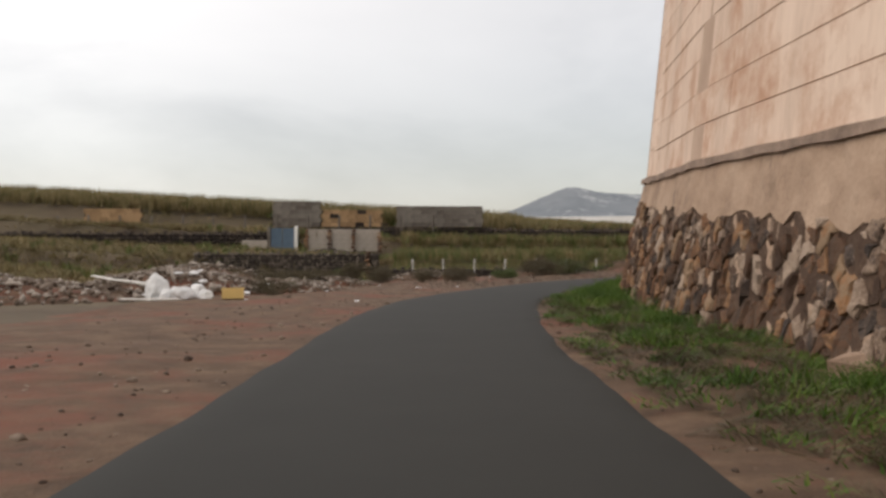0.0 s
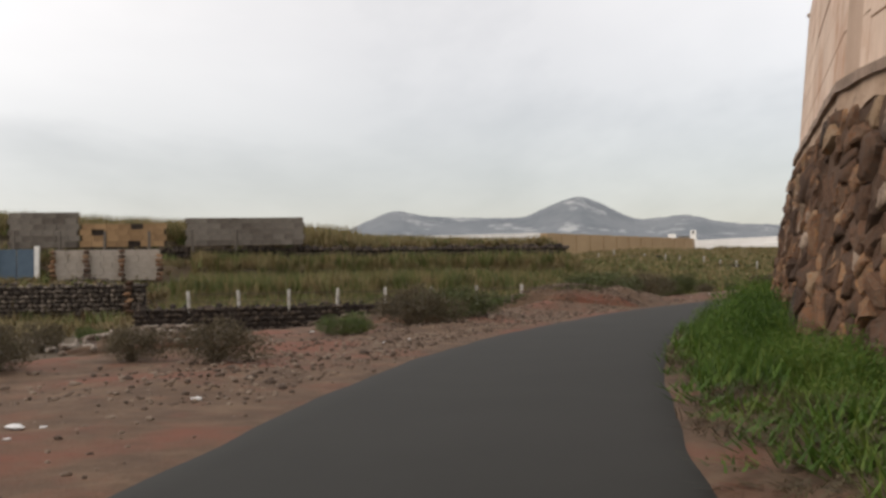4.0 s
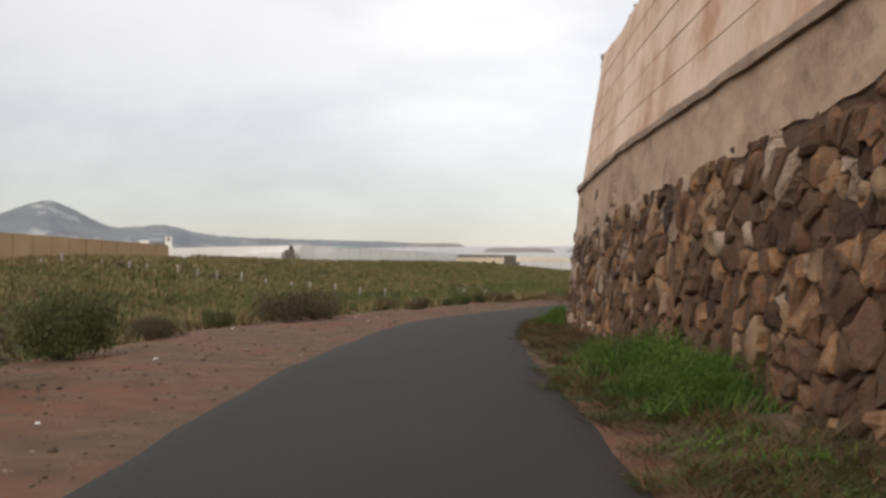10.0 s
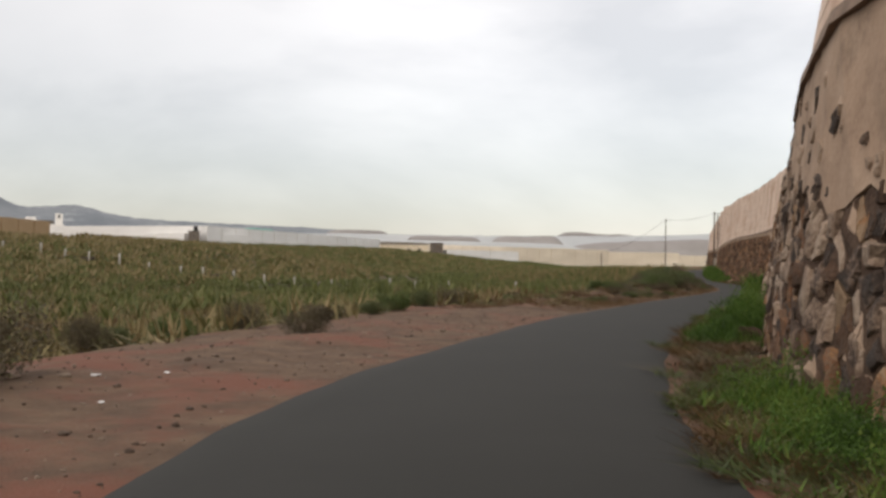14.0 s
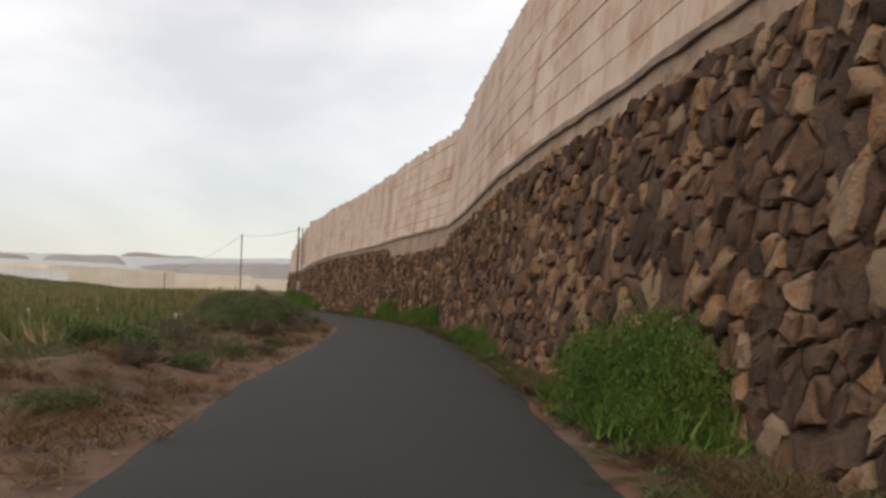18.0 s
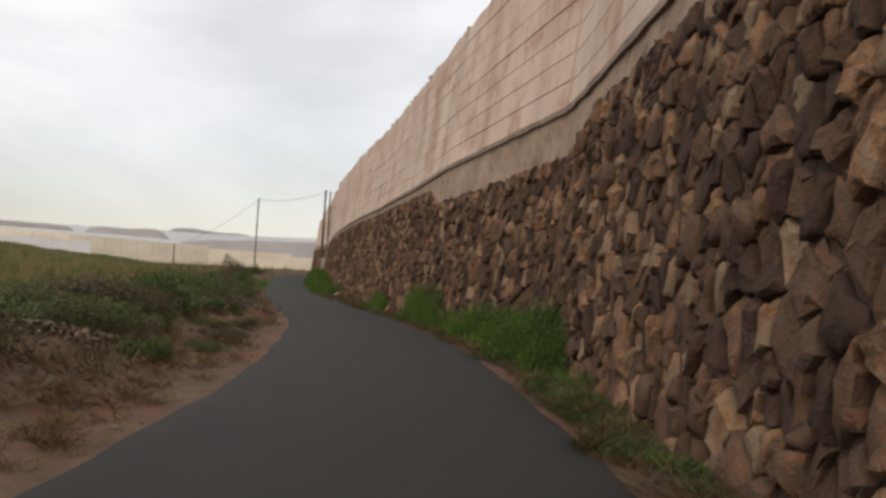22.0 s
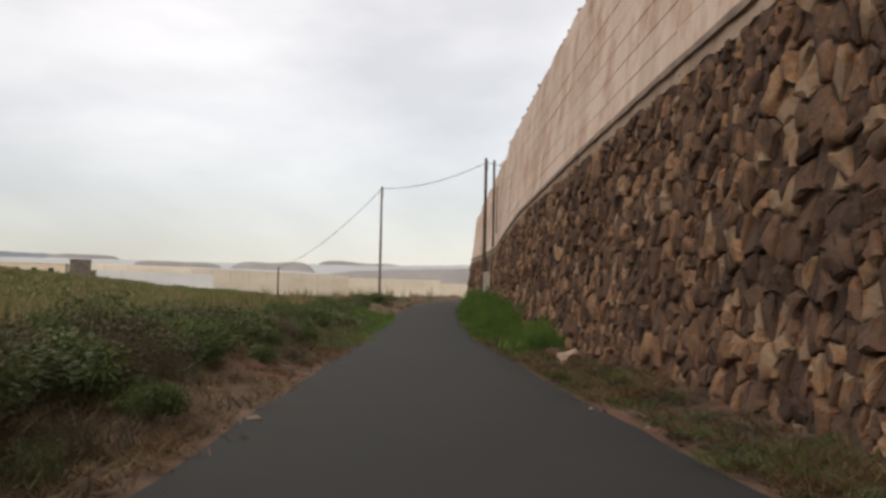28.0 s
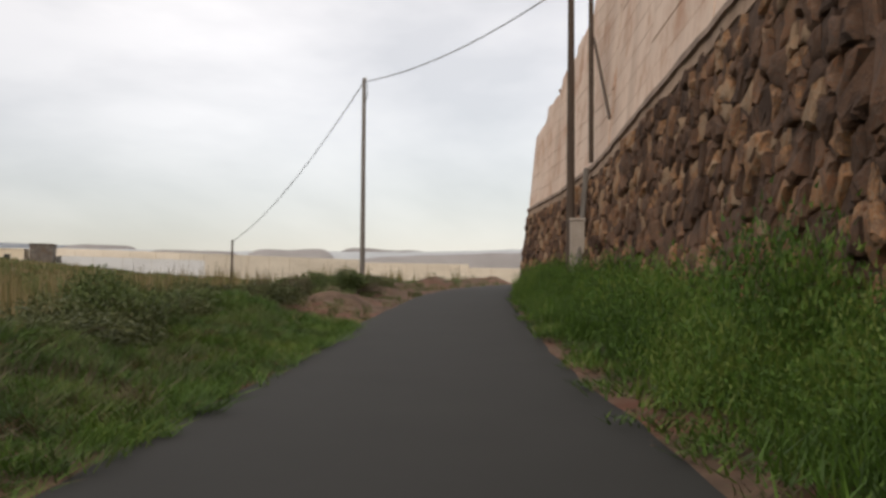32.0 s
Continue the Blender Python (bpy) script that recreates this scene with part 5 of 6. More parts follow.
# ---- terraces, walls and fences of the left-hand fields ----
tile_rocks = [rock_mesh("stone", 400 + k, M_STONE_OBJ, 0.75) for k in range(6)]


def dry_wall(name, a, b, z0, h, label, seed, stone=0.34, material=None, thick=0.5, pieces=True):
    """A low wall of loose stones round a dark core."""
    rng = np.random.default_rng(seed)
    a, b = Vector((*a, 0)), Vector((*b, 0))
    L, ang = (b - a).length, math.atan2(b.y - a.y, b.x - a.x)
    ob = thing(name, label, "wall", pose(a.x, a.y, z0, 0, 0, math.degrees(ang)))
    part("core", box_bm(L, thick * 0.6, h * 0.96, 0.03), M_JOINT, ob, "dark core", pose(L / 2, 0, 0))
    pl = []
    rows = max(2, int(h / (stone * 0.72)))
    for r in range(rows):
        x = rng.uniform(0, stone)
        while x < L:
            pl.append((x, -thick * 0.32 + rng.normal() * 0.03, (r + 0.5) * h / rows, rng.uniform(0, 6.28), stone * rng.uniform(0.9, 1.5), stone * rng.uniform(0.9, 1.4), 0.0))
            if r == rows - 1 and rng.uniform() < 0.7:
                pl.append((x, rng.uniform(-0.1, 0.15), h * rng.uniform(0.97, 1.05), rng.uniform(0, 6.28), stone * rng.uniform(0.8, 1.4), stone * rng.uniform(0.7, 1.2), 0.0))
            x += stone * rng.uniform(0.75, 1.15)
    tv = np.array([v.co for v in tile_rocks[seed % 6].vertices])
    tf = np.array([p.vertices[:] for p in tile_rocks[seed % 6].polygons])
    add("stones", scatter_mesh("stones", tv, tf, pl, M_FIELDSTONE if material is None else material), ob, label="loose dark stones", kind="stuff")
    return ob


def block_wall(a, b, z0, h, material, label, step_=0.5, gaps=0.0, seed=0):
    """A wall of laid blocks in courses, each block a piece."""
    rng = np.random.default_rng(seed)
    a, b = Vector((*a, 0)), Vector((*b, 0))
    L, ang = (b - a).length, math.atan2(b.y - a.y, b.x - a.x)
    ob = thing("block_wall", label, "wall", pose(a.x, a.y, z0, 0, 0, math.degrees(ang)))
    rows, cols = max(2, int(h / 0.4)), max(2, int(L / 0.8))
    part("core", box_bm(L, 0.12, h * 0.99, 0.01), M_JOINT if gaps else material, ob, "", pose(L / 2, 0.05, 0))
    bm = box_bm(L / cols - 0.02, 0.2, h / rows - 0.015, 0.01)
    me = bpy.data.meshes.new("block")
    bm.to_mesh(me)
    bm.free()
    me.materials.append(material)
    for r in range(rows):
        for c in range(cols):
            if rng.uniform() < gaps + (0.04 if r == rows - 1 else 0):
                continue
            add("block", me, ob, pose((c + 0.5) * L / cols + (0.1 if r % 2 else -0.1), -0.05 + rng.normal() * 0.008, r * h / rows))
    return ob


dry_wall("stone_wall", (-21, 82.5), (-5.3, 80.3), -0.9, 2.0, "dark dry-stone wall round a raised plot", 1, 0.34, M_PLOTSTONE)
dry_wall("stone_wall", (-48, 95), (-17.5, 98), 0.9, 2.2, "dark dry-stone terrace wall below the block walls", 2, 0.45)
dry_wall("stone_wall", (-48, 104), (8, 104.6), 2.2, 1.5, "long dark terrace wall under the upper field", 3, 0.5)
dry_wall("stone_wall", (8.2, 104.6), (26.5, 105.0), 2.1, 1.5, "lower dark terrace wall at the field's edge", 9, 0.5)
dry_wall("stone_wall", (-4.4, 68.7), (16.2, 68.7), -1.3, 1.35, "dark retaining wall under a row of white posts", 4, 0.3)
dry_wall("stone_wall", (175.5, 186.5), (188, 176.5), -1.5, 1.9, "dark stone wall with pillars below the road's bend", 7, 0.4)
dry_wall("stone_wall", (136, 163), (147, 153), -2.2, 1.1, "short dark wall with white pipes beside the bank", 8, 0.35)
block_wall((-13.5, 97.4), (-6.3, 97.6), 1.3, 2.2, M_PALEBLOCK, "pale grey block wall of a small store", seed=1)
block_wall((-20.0, 97.0), (-17.6, 97.2), 1.2, 1.2, M_PALEBLOCK, "low pale block wall beside the blue door", seed=2)
block_wall((-38, 103.4), (-32, 103.5), 3.5, 2.3, M_TANBLOCK, "tan honeycomb block wall with holes", gaps=0.12, seed=3)
block_wall((-18, 103.4), (-13, 103.5), 3.9, 2.7, M_GREYBLOCK, "grey block windbreak wall", seed=4)
block_wall((-12.8, 103.5), (-6.5, 103.6), 3.9, 1.8, M_TANBLOCK, "tan block windbreak wall", gaps=0.05, seed=5)
block_wall((-4.9, 103.6), (4.2, 103.8), 3.9, 2.2, M_GREYBLOCK, "grey block windbreak wall with pillars", seed=6)
block_wall((14, 108), (22, 112), 2.0, 1.4, M_GREYBLOCK, "weathered grey block wall in the fields", seed=7)
door = thing("field_door", "faded blue metal door, closed, in a field wall", "door", pose(-16.0, 97.2, 1.3))
part("leaf", box_bm(1.15, 0.06, 2.3, 0.01), M_BLUE, door, m=pose(-0.6, 0, 0))
part("leaf", box_bm(1.15, 0.06, 2.3, 0.01), M_BLUE, door, m=pose(0.6, 0, 0))
part("jamb", box_bm(0.3, 0.35, 2.5, 0.02), M_GREYBLOCK, door, m=pose(-1.35, 0, 0))
part("jamb", box_bm(0.3, 0.35, 2.5, 0.02), M_WHITE, door, m=pose(1.35, 0, 0))


def stone_pillar(x, y, z, h, seed):
    rng = np.random.default_rng(seed)
    ob = thing("stone_pillar", "rough pillar of stacked stones against the pale wall", "pillar", pose(x, y, z), "pillars of the pale wall")
    n = int(h / 0.3)
    for k in range(n):
        m = Matrix.LocRotScale((rng.normal() * 0.03, rng.normal() * 0.03, (k + 0.5) * h / n), Euler((0, 0, rng.uniform(0, 6.28))), (0.62 * rng.uniform(0.8, 1.15), 0.55, 0.46))
        add("stone", tile_rocks[(seed + k) % 6], ob, m)
    return ob


for k, x in enumerate((-13.6, -11.3, -8.9, -6.3)):
    stone_pillar(x, 97.1, 1.2, 2.3 if k < 3 else 2.0, 800 + k)
stone_pillar(-6.2, 80.1, -0.9, 2.2, 805)

# white concrete posts
pbm = box_bm(0.20, 0.20, 1.0, 0.02)
post_me = bpy.data.meshes.new("post")
pbm.to_mesh(post_me)
pbm.free()
post_me.materials.append(M_POST)
grey_post_me = post_me.copy()
grey_post_me.materials[0] = M_GREYBLOCK
prng = np.random.default_rng(8)


def field_post(x, y, z, h, w=1.0, label="short white concrete post in the field", group="white field posts"):
    ob = tagged(new("concrete_post", post_me), label, "post", group)
    ob.matrix_basis = Matrix.LocRotScale((x, y, z), Euler((prng.normal() * 0.03, prng.normal() * 0.03, prng.uniform(0, 1.5))), (w, w, h))
    return ob


x = -2.1
fence_pts = []
while x < 16:
    field_post(x, 68.6, -0.2, 0.95, 0.6, "white concrete post on a retaining wall", "posts on the retaining wall")
    fence_pts.append((x, 68.6))
    x += 2.15
rail = thing("fence_rail", "thin weathered rails between the white posts", "rail")
for zz in (0.25, 0.6):
    part("rail", tube_bm([(-2.1, 68.75, zz), (7, 68.78, zz - 0.03), (15.5, 68.75, zz)], 0.022, 6), M_BARK, rail)
for k in range(26):
    u = -56 + k * 3.46 + prng.normal() * 0.35
    px, py = 97 + 0.61 * u, 156 - 0.79 * u
    gz = float(ground_z(px, py)[0])
    field_post(px, py, gz - 0.1, 1.45 + 0.2 * prng.normal(), 0.95)
for k in range(6):
    u0 = -58 + k * 15.0
    qa, qb = (97.6 + 0.61 * u0, 156.6 - 0.79 * u0), (97.6 + 0.61 * (u0 + 15), 156.6 - 0.79 * (u0 + 15))
    dry_wall("stone_wall", qa, qb, float(min(ground_z(*qa)[0], ground_z(*qb)[0])) - 0.2, 1.0, "low dark field wall behind white posts", 20 + k, 0.42)
for k in range(7):
    px, py = 137 + k * 1.45, 161.6 - k * 1.3
    field_post(px, py, -2.0, 1.3 + 0.3 * prng.uniform(), 1.2, "white post on a short dark wall", "posts on the short wall")
for k in range(5):
    px, py = 176 + k * 2.9, 185.6 - k * 2.3
    field_post(px, py, -0.95, 1.75, 1.1, "rough stone pillar along the dark wall", "pillars along the dark wall").data = grey_post_me
for k in range(14):
    px, py = -44 + k * 3.3, 103.0
    if px < 4:
        tp = field_post(px, py, 3.4, 1.7, 0.9, "grey concrete post on the terrace wall", "terrace posts")
        tp.data = grey_post_me

# ---- rubble heaps and rubbish on the bare lot ----
rub = np.random.default_rng(12)


def heap(cx, cy, rx, ry, h, n, size, label, seed, material=M_RUBBLE):
    rng = np.random.default_rng(seed)
    ob = thing("rubble_heap", label, "heap", pose(cx, cy, float(ground_z(cx, cy)[0])))
    bm = bmesh.new()
    bmesh.ops.create_grid(bm, x_segments=18, y_segments=18, size=1.0)
    for v in bm.verts:
        r = math.hypot(v.co.x, v.co.y)
        k = max(0.0, 1 - r * r)
        v.co = Vector((v.co.x * rx, v.co.y * ry, h * k * (0.8 + 0.35 * noise.noise(v.co * 2.3 + Vector((cx, cy, 0)))) - 0.08 + 0.06 * noise.noise(v.co * 7) - 0.9 * max(0.0, r - 0.97)))
    part("mound", bm, M_EARTH, ob, "earth and dust")
    pl = []
    for _ in range(n):
        a, r = rng.uniform(0, 6.28), rng.uniform(0, 1.05) ** 0.6
        x, y = math.cos(a) * r, math.sin(a) * r
        pl.append((x * rx, y * ry, h * max(0, 1 - r * r) * 0.9 + 0.02, rng.uniform(0, 6.28), size * rng.lognormal(0, 0.5), size * rng.lognormal(0, 0.4), 0))
    src = tile_rocks[seed % 6]
    add("stones", scatter_mesh("stones", np.array([v.co for v in src.vertices]), np.array([p.vertices[:] for p in src.polygons]), pl, material), ob, label="broken stones and plaster", kind="stuff")
    return ob


heap(-8.5, 31.0, 3.4, 2.2, 0.75, 520, 0.16, "heap of broken pale rubble and plaster", 1)
heap(-12.5, 27.0, 4.5, 3.5, 0.55, 600, 0.17, "wide heap of pale rubble on red earth", 2)
heap(-5.5, 33.5, 2.4, 1.4, 0.35, 260, 0.13, "low heap of grey rubble beside the road", 3)
heap(-11.5, 46.0, 6.0, 3.2, 2.1, 700, 0.16, "mound of earth and pale rubble", 4)
heap(-22.0, 42.0, 7.0, 4.0, 1.7, 600, 0.18, "long mound of brown earth and stones", 5)
heap(-4.9, 30.9, 1.7, 0.9, 0.4, 190, 0.14, "low heap of grey plaster rubble", 16)
heap(-13.5, 52.0, 4.5, 3.0, 1.9, 420, 0.16, "pale heap of crushed stone below the terrace", 17)
heap(-11.2, 96.0, 2.6, 0.7, 0.8, 150, 0.3, "heap of dark stones before the pale wall", 18, M_PLOTSTONE)
heap(-4.2, 36.8, 1.6, 0.9, 0.35, 160, 0.12, "small heap of grey stones", 6)
heap(-17.0, 33.0, 4.0, 2.5, 0.6, 320, 0.2, "low spread of pale stones", 8)
heap(-0.6, 43.5, 2.2, 1.2, 0.45, 180, 0.13, "low bank of earth and stones by the road", 9)
heap(4.8, 51.0, 2.6, 1.3, 0.45, 260, 0.08, "bank of red earth and gravel", 10, M_GRAVEL)
heap(11.6, 57.5, 3.0, 1.7, 1.0, 1300, 0.05, "mound of red earth and gravel beside the road", 11, M_GRAVEL)
heap(104.0, 115.2, 2.4, 1.3, 0.55, 200, 0.08, "mound of reddish earth on the bank", 14, M_GRAVEL)
for k, (hs, ho, hr, hh) in enumerate([(162.0, -4.3, 2.6, 0.5), (166.5, -4.6, 2.4, 0.45), (157.5, -4.6, 2.2, 0.4), (148.5, -4.2, 2.4, 0.45)]):
    hx, hy = at(hs, ho)
    heap(float(hx), float(hy), hr, 1.3, hh + 0.25, 700, 0.06, "low mound of red earth and gravel on the bank", 30 + k, M_GRAVEL)
heap(124.5, 131.2, 2.2, 1.0, 0.4, 220, 0.10, "low bank of pale rubble by the road", 15)


def sack(x, y, sx, sy, sz, turn, label="full white plastic sack lying on the rubble"):
    bm = bmesh.new()
    bmesh.ops.create_icosphere(bm, subdivisions=3, radius=0.5)
    for v in bm.verts:
        n_ = noise.noise(v.co * 3.1 + Vector((x, y, 0))) * 0.16 + noise.noise(v.co * 8 + Vector((y, x, 0))) * 0.06
        v.co *= 1 + n_ * 1.7
        v.co = Vector((v.co.x * sx, v.co.y * sy, max(-0.32, v.co.z) * sz))
    me = bpy.data.meshes.new("sack")
    bm.to_mesh(me)
    bm.free()
    me.materials.append(M_BAG)
    return tagged(add("sack", me, None, pose(x, y, 0.72 * max(0.0, 1 - ((x + 8.5) / 3.4) ** 2 - ((y - 31) / 2.2) ** 2) + 0.2 * sz, 0, 0, turn)), label, "sack", "white sacks")


for k in range(11):
    x, y = -7.6 + rub.normal() * 1.7, 29.6 + rub.normal() * 0.9
    sack(x, y, rub.uniform(0.15, 0.42), rub.uniform(0.12, 0.32), rub.uniform(0.08, 0.18), rub.uniform(0, 180), ("full white plastic sack lying on the rubble", "torn white plastic sack among broken plaster")[k % 2])
for x, y, sx, sy, sz, turn in ((-7.75, 26.5, 0.62, 0.5, 0.95, 20), (-7.1, 26.4, 0.85, 0.5, 0.5, 40), (-6.75, 26.8, 0.7, 0.42, 0.62, 110), (-7.3, 25.95, 0.55, 0.4, 0.42, 75), (-6.4, 26.3, 0.4, 0.35, 0.4, 10)):
    sack(x, y, sx, sy, sz, turn)


def crate(x, y, z, turn, label):
    ob = thing("fruit_crate", label, "crate", pose(x, y, z, 0, 0, turn))
    for k in range(3):
        for sgn in (-1, 1):
            part("slat", box_bm(0.56, 0.012, 0.075, 0.002), M_CRATE, ob, m=pose(0, sgn * 0.19, 0.02 + k * 0.09))
            part("slat", box_bm(0.012, 0.38, 0.075, 0.002), M_CRATE, ob, m=pose(sgn * 0.28, 0, 0.02 + k * 0.09))
    part("base", box_bm(0.56, 0.38, 0.015, 0.002), M_CRATE, ob)
    for sx in (-1, 1):
        for sy in (-1, 1):
            part("corner_post", box_bm(0.03, 0.03, 0.28, 0.003), M_CRATE, ob, m=pose(sx * 0.262, sy * 0.172, 0.01))
    return ob


crate(-5.6, 26.0, 0.04, 10, "empty yellow slatted fruit crate on red earth")
for x, y, L, turn, tilt in ((-9.0, 27.6, 2.2, -18, 8), (-8.6, 27.3, 1.7, -14, 5), (-7.6, 25.2, 1.5, 4, 0)):
    me = bpy.data.meshes.new("board")
    bm = box_bm(L, 0.2, 0.035, 0.006)
    bm.to_mesh(me)
    bm.free()
    me.materials.append(M_WHITE)
    tagged(add("board", me, None, pose(x, y, 0.42 if tilt else 0.04, 0, tilt, turn)), "old whitish board thrown on the rubble", "board", "thrown boards")
rag = sack(-8.6, 29.3, 0.4, 0.3, 0.2, 30, "crumpled dark red rag on the rubble")
rag.name = rag.data.name = "rag"
tagged(rag, category="rag")
rag.data.materials[0] = M_RED
for k in range(26):
    s, o = rub.uniform(24, 110), -rub.uniform(2.6, 6.5)
    x, y = at(s, o)
    z = float(verge_left_z(np.array([s]), np.array([o]))[0])
    me = tile_rocks[k % 6]
    sc = rub.uniform(0.08, 0.22)
    ob = tagged(new("litter", rock_mesh("litter", 500 + k, M_BAG, 0.4)), "scrap of white plastic litter on the verge", "litter", "roadside litter")
    ob.matrix_basis = Matrix.LocRotScale((float(x), float(y), z + 0.02), Euler((0, 0, rub.uniform(0, 6))), (sc, sc * 0.7, sc * 0.6))

heap(158.5, 154.6, 1.8, 1.0, 0.6, 160, 0.22, "heap of dark field stones on the grassy bank", 13, M_STONE)

# stones strewn on both verges
stone_places = []
for _ in range(6400):
    s = rub.uniform(0, 285)
    if rub.uniform() < 0.68:
        o = -1.9 - abs(rub.normal()) * 2.1
        if o < -8.2:
            continue
        z = float(verge_left_z(np.array([s]), np.array([o]))[0])
    else:
        o = 1.88 + abs(rub.normal()) * 1.0
        if o > w_off(s):
            continue
        z = float(verge_right_z(np.array([s]), np.array([o]))[0])
    x, y = at(s, o)
    q = 0.014 + 0.022 * rub.lognormal(0, 0.65)
    stone_places.append((float(x), float(y), z + q * 0.1, rub.uniform(0, 6.28), q * rub.uniform(0.8, 1.6), q, 0))
for _ in range(3000):
    s, o = rub.uniform(34, 66), -2.3 - abs(rub.normal()) * 1.9
    if o > -7.5:
        x, y = at(s, o)
        q = 0.02 + 0.028 * rub.lognormal(0, 0.6)
        stone_places.append((float(x), float(y), float(verge_left_z(np.array([s]), np.array([o]))[0]) + q * 0.1, rub.uniform(0, 6.28), q * rub.uniform(0.8, 1.5), q, 0))
for _ in range(3600):
    s, o = rub.uniform(58, 140), -1.85 - rub.uniform(0, 4.2)
    x, y = at(s, o)
    q = 0.008 + 0.014 * rub.lognormal(0, 0.6)
    stone_places.append((float(x), float(y), float(verge_left_z(np.array([s]), np.array([o]))[0]) + q * 0.1, rub.uniform(0, 6.28), q * rub.uniform(0.8, 1.5), q, 0))
src = tile_rocks[2]
tagged(add("pebbles", scatter_mesh("pebbles", np.array([v.co for v in src.vertices]), np.array([p.vertices[:] for p in src.polygons]), stone_places, M_GRAVEL)), "small pale and reddish stones strewn on the verges", "pebbles", kind="stuff")

# larger stones fallen at the wall's foot
for k, (s, o, q) in enumerate([(98.3, 2.85, 0.55), (97.2, 3.0, 0.7), (113.6, 3.2, 0.5), (203, 3.0, 0.75), (204.3, 3.1, 0.6), (205.6, 3.0, 0.5), (130, 3.0, 0.5), (176, 2.5, 0.5), (211.5, 3.0, 0.5), (72.2, 3.1, 0.6), (9.2, 4.1, 0.8), (127.4, 3.0, 0.6)]):
    x, y = at(s, o)
    ob = tagged(new("boulder", rock_mesh("boulder", 600 + k, M_MORTAR if k in (3, 4, 0, 10) else M_STONE_OBJ, 0.7)), "fallen block of stone at the foot of the wall", "boulder", "fallen stones")
    ob.matrix_basis = Matrix.LocRotScale((float(x), float(y), 0.14 + q * 0.12), Euler((0.2 * k, 0.1, k)), (q, q * 0.8, q * 0.8))

# ---- taller crops on the terraces and across the plain ----
def area_places(n, box, hmin, hmax, test, wide=1.0):
    x = grng.uniform(box[0], box[1], n)
    y = grng.uniform(box[2], box[3], n)
    s_, o_ = locate(x, y)
    ok = test(x, y, s_, o_)
    x, y = x[ok], y[ok]
    m = len(x)
    return np.stack([x, y, ground_z(x, y) - 0.03, grng.uniform(0, 6.28, m), grng.uniform(0.6, 1.2, m) * wide, grng.uniform(hmin, hmax, m), grng.normal(size=m) * 0.15], 1)


tall = blade_template(np.random.default_rng(6), 14, 0.35, 0.05, 0.55)
tagged(add("terrace_crop", scatter_mesh("terrace_crop", *tall, area_places(4600, (-60, 10, 105.5, 126), 1.2, 2.6, lambda x, y, s, o: (x < 9)), G_FIELD)), "tall ragged maize-like crop on the upper terrace", "crop", kind="stuff")
tagged(add("low_terrace_crop", scatter_mesh("low_terrace_crop", *tall, area_places(1500, (9, 27, 105.5, 126), 0.6, 1.5, lambda x, y, s, o: (x < 26)), G_FIELD)), "ragged low crop at the end of the terrace", "crop", kind="stuff")
tagged(add("terrace_weeds", scatter_mesh("terrace_weeds", *ft, area_places(7500, (-50, 30, 36, 104), 0.4, 1.0, lambda x, y, s, o: (o < -13) & ((y > 70) | (x < -14))), G_DRY)), "dry weeds on the lower terraces", "weeds", kind="stuff")
tagged(add("yellow_crop", scatter_mesh("yellow_crop", *tall, area_places(2600, (-4, 26, 70, 102), 1.0, 1.9, lambda x, y, s, o: (o < -10)), G_FIELD)), "yellowing maize plants behind the white posts", "crop", kind="stuff")
tagged(add("green_crop", scatter_mesh("green_crop", *tall, area_places(1500, (-4, 26, 70, 102), 1.2, 2.0, lambda x, y, s, o: (o < -10)), G_CROP)), "green maize plants behind the white posts", "crop", kind="stuff")
wide_t = blade_template(np.random.default_rng(7), 20, 1.5, 0.12, 0.6)
tagged(add("plain_crop", scatter_mesh("plain_crop", *wide_t, area_places(16000, (-20, 270, 95, 310), 0.7, 1.4, lambda x, y, s, o: (o < -50) & (o > -190) & (y - 206 < (x - 55) * 0.84) & (y < 262 + (x - 146) * 0.46)), G_FIELD)), "broad fields of green and yellowish crops in the plain", "crop", kind="stuff")
tagged(add("east_crop", scatter_mesh("east_crop", *wide_t, area_places(9000, (150, 390, 150, 310), 0.7, 1.5, lambda x, y, s, o: (np.abs(o) > 9) & (y > 168 + (x - 180) * 0.1)), G_CROP)), "green crop fields beyond the bend of the road", "crop", kind="stuff")


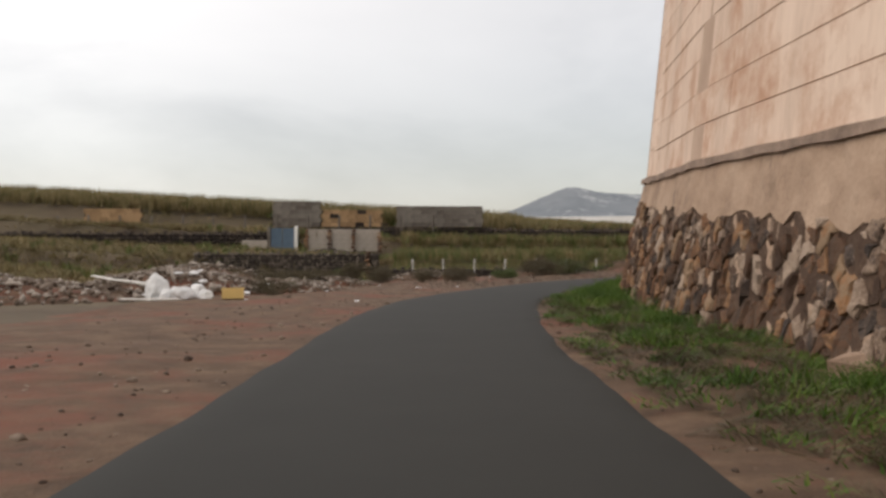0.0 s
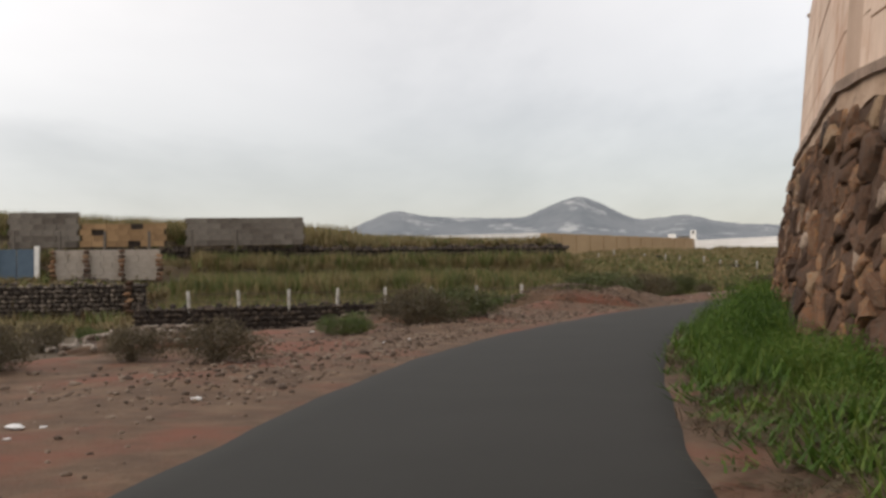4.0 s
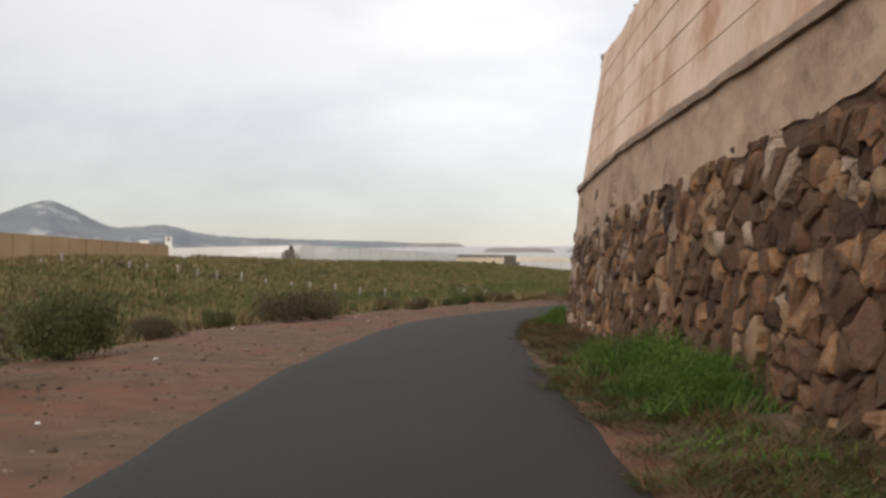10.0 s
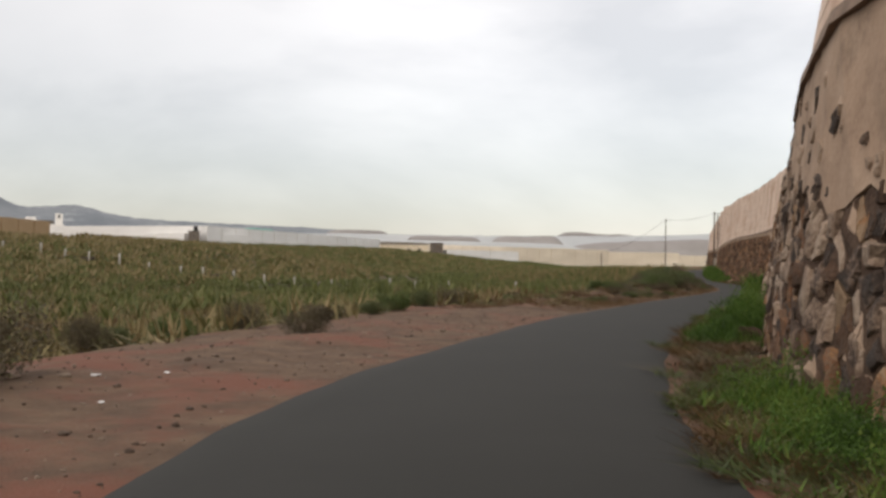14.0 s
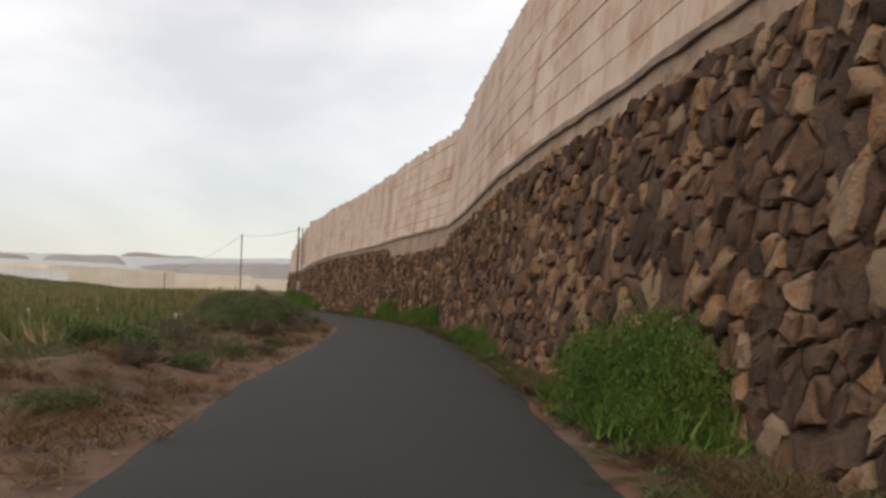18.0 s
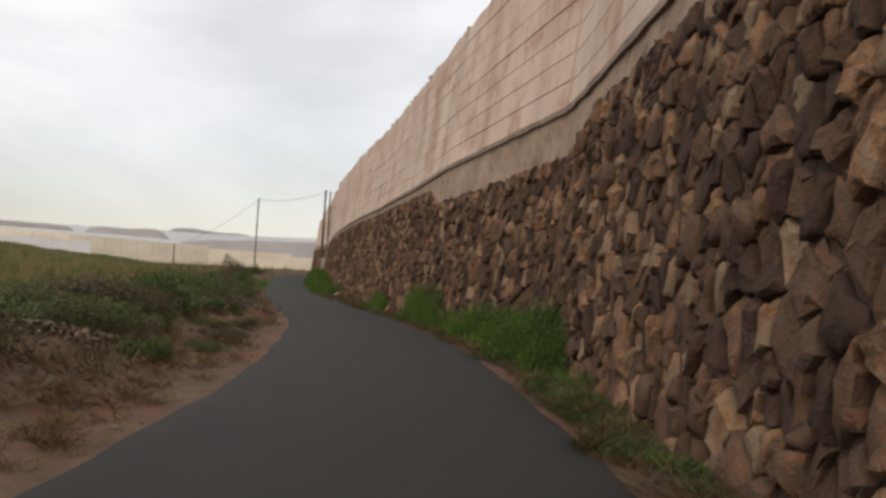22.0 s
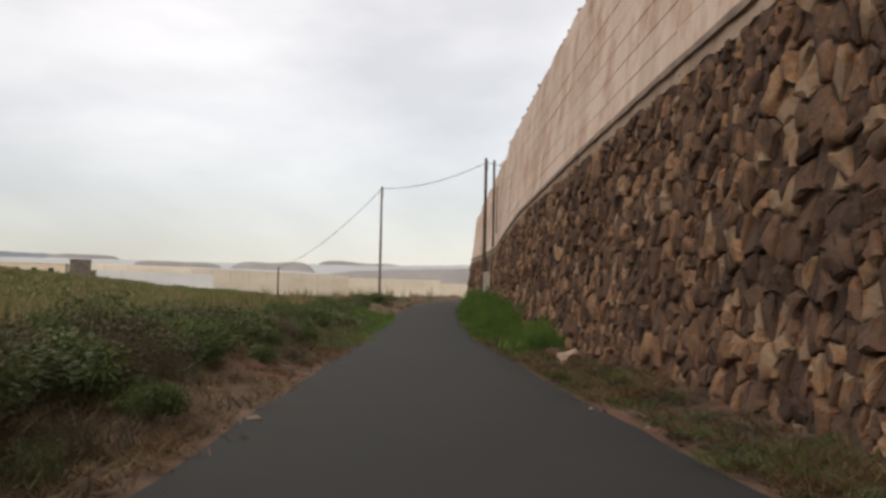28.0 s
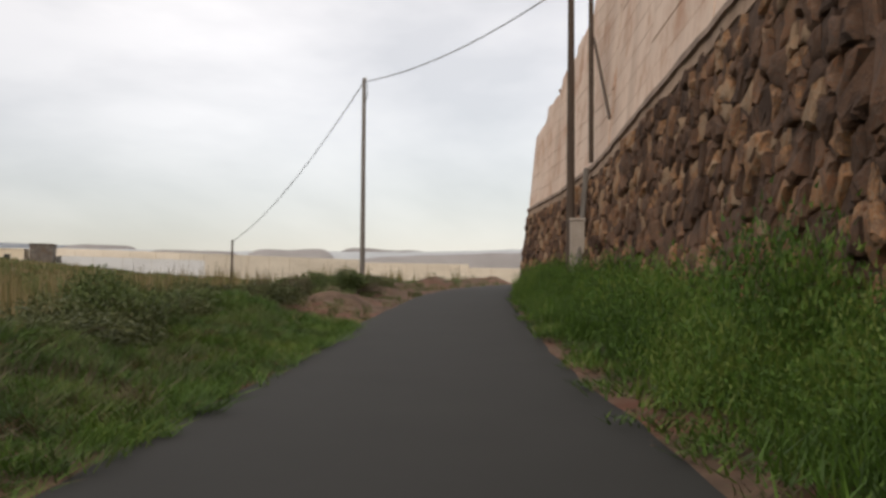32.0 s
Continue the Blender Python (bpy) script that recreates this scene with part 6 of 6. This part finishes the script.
# agaves beside the dark wall
def agave(x, y, r, seed):
    rng = np.random.default_rng(seed)
    ob = thing("agave", "grey-green agave rosette on the bank", "agave", pose(x, y, float(ground_z(x, y)[0])), "agaves on the bank")
    for k in range(16):
        a, up = k * 2.4, 0.35 + 0.5 * (k / 16)
        L = r * rng.uniform(0.8, 1.1)
        bm = bmesh.new()
        rows = []
        for t, w in ((0, 0.07), (0.35, 0.10), (0.7, 0.06), (1.0, 0.006)):
            d = L * t * (1 - 0.5 * up)
            zz = L * t * up * 1.1 - 0.1 * t * t
            cx, cy = math.cos(a) * d, math.sin(a) * d
            px, py = -math.sin(a) * w * r, math.cos(a) * w * r
            rows.append([bm.verts.new((cx - px, cy - py, zz + 0.03 * r)), bm.verts.new((cx, cy, zz)), bm.verts.new((cx + px, cy + py, zz + 0.03 * r))])
        for r0, r1 in zip(rows, rows[1:]):
            bm.faces.new((r0[0], r0[1], r1[1], r1[0]))
            bm.faces.new((r0[1], r0[2], r1[2], r1[1]))
        part("leaf", bm, G_GREYG, ob)
    return ob


for k, (x, y) in enumerate([(166.5, 170.5), (169, 172.5), (172.3, 174.2), (174.8, 174.5), (163.5, 169.5), (178.5, 176.2)]):
    agave(x, y, 1.0 + 0.25 * (k % 3), 700 + k)

# ---- concrete box, drain pipe and braced post near the end of the wall ----
box_ob = thing("concrete_box", "grey concrete meter box leaning on the stone wall", "box", pose(176.05, 154.0, 0.3, 0, 0, 30))
part("body", box_bm(0.66, 0.46, 3.2, 0.03), M_PALEBLOCK, box_ob)
part("lid", box_bm(0.7, 0.5, 0.09, 0.02), M_PALEBLOCK, box_ob, m=pose(0, 0, 3.2))
bp = wall_pt(248.4, 5.25, 0.22)
brace = thing("braced_post", "thin rusty steel post with a diagonal brace on the wall", "post", pose(bp[0], bp[1], bp[2]))
part("shaft", box_bm(0.12, 0.12, 5.9, 0.01), M_WOODPOLE, brace)
part("brace", tube_bm([tuple(Vector(wall_pt(q, z, 0.26)) - Vector(bp)) for q, z in ((250.4, 9.6), (244.4, 5.9))], 0.045, 6), M_WOODPOLE, brace)
pp = wall_pt(248.2, 0.6, 0.25)
pt = wall_pt(249.5, 5.2, 0.2)
pipe_me = bpy.data.meshes.new("drain_pipe")
pbm = tube_bm([pp, tuple((Vector(pp) + Vector(pt)) / 2), pt], 0.09, 8)
pbm.to_mesh(pipe_me)
pbm.free()
pipe_me.materials.append(M_GREYPOLE)
tagged(add("drain_pipe", pipe_me), "grey drain pipe running down the stone wall", "pipe")
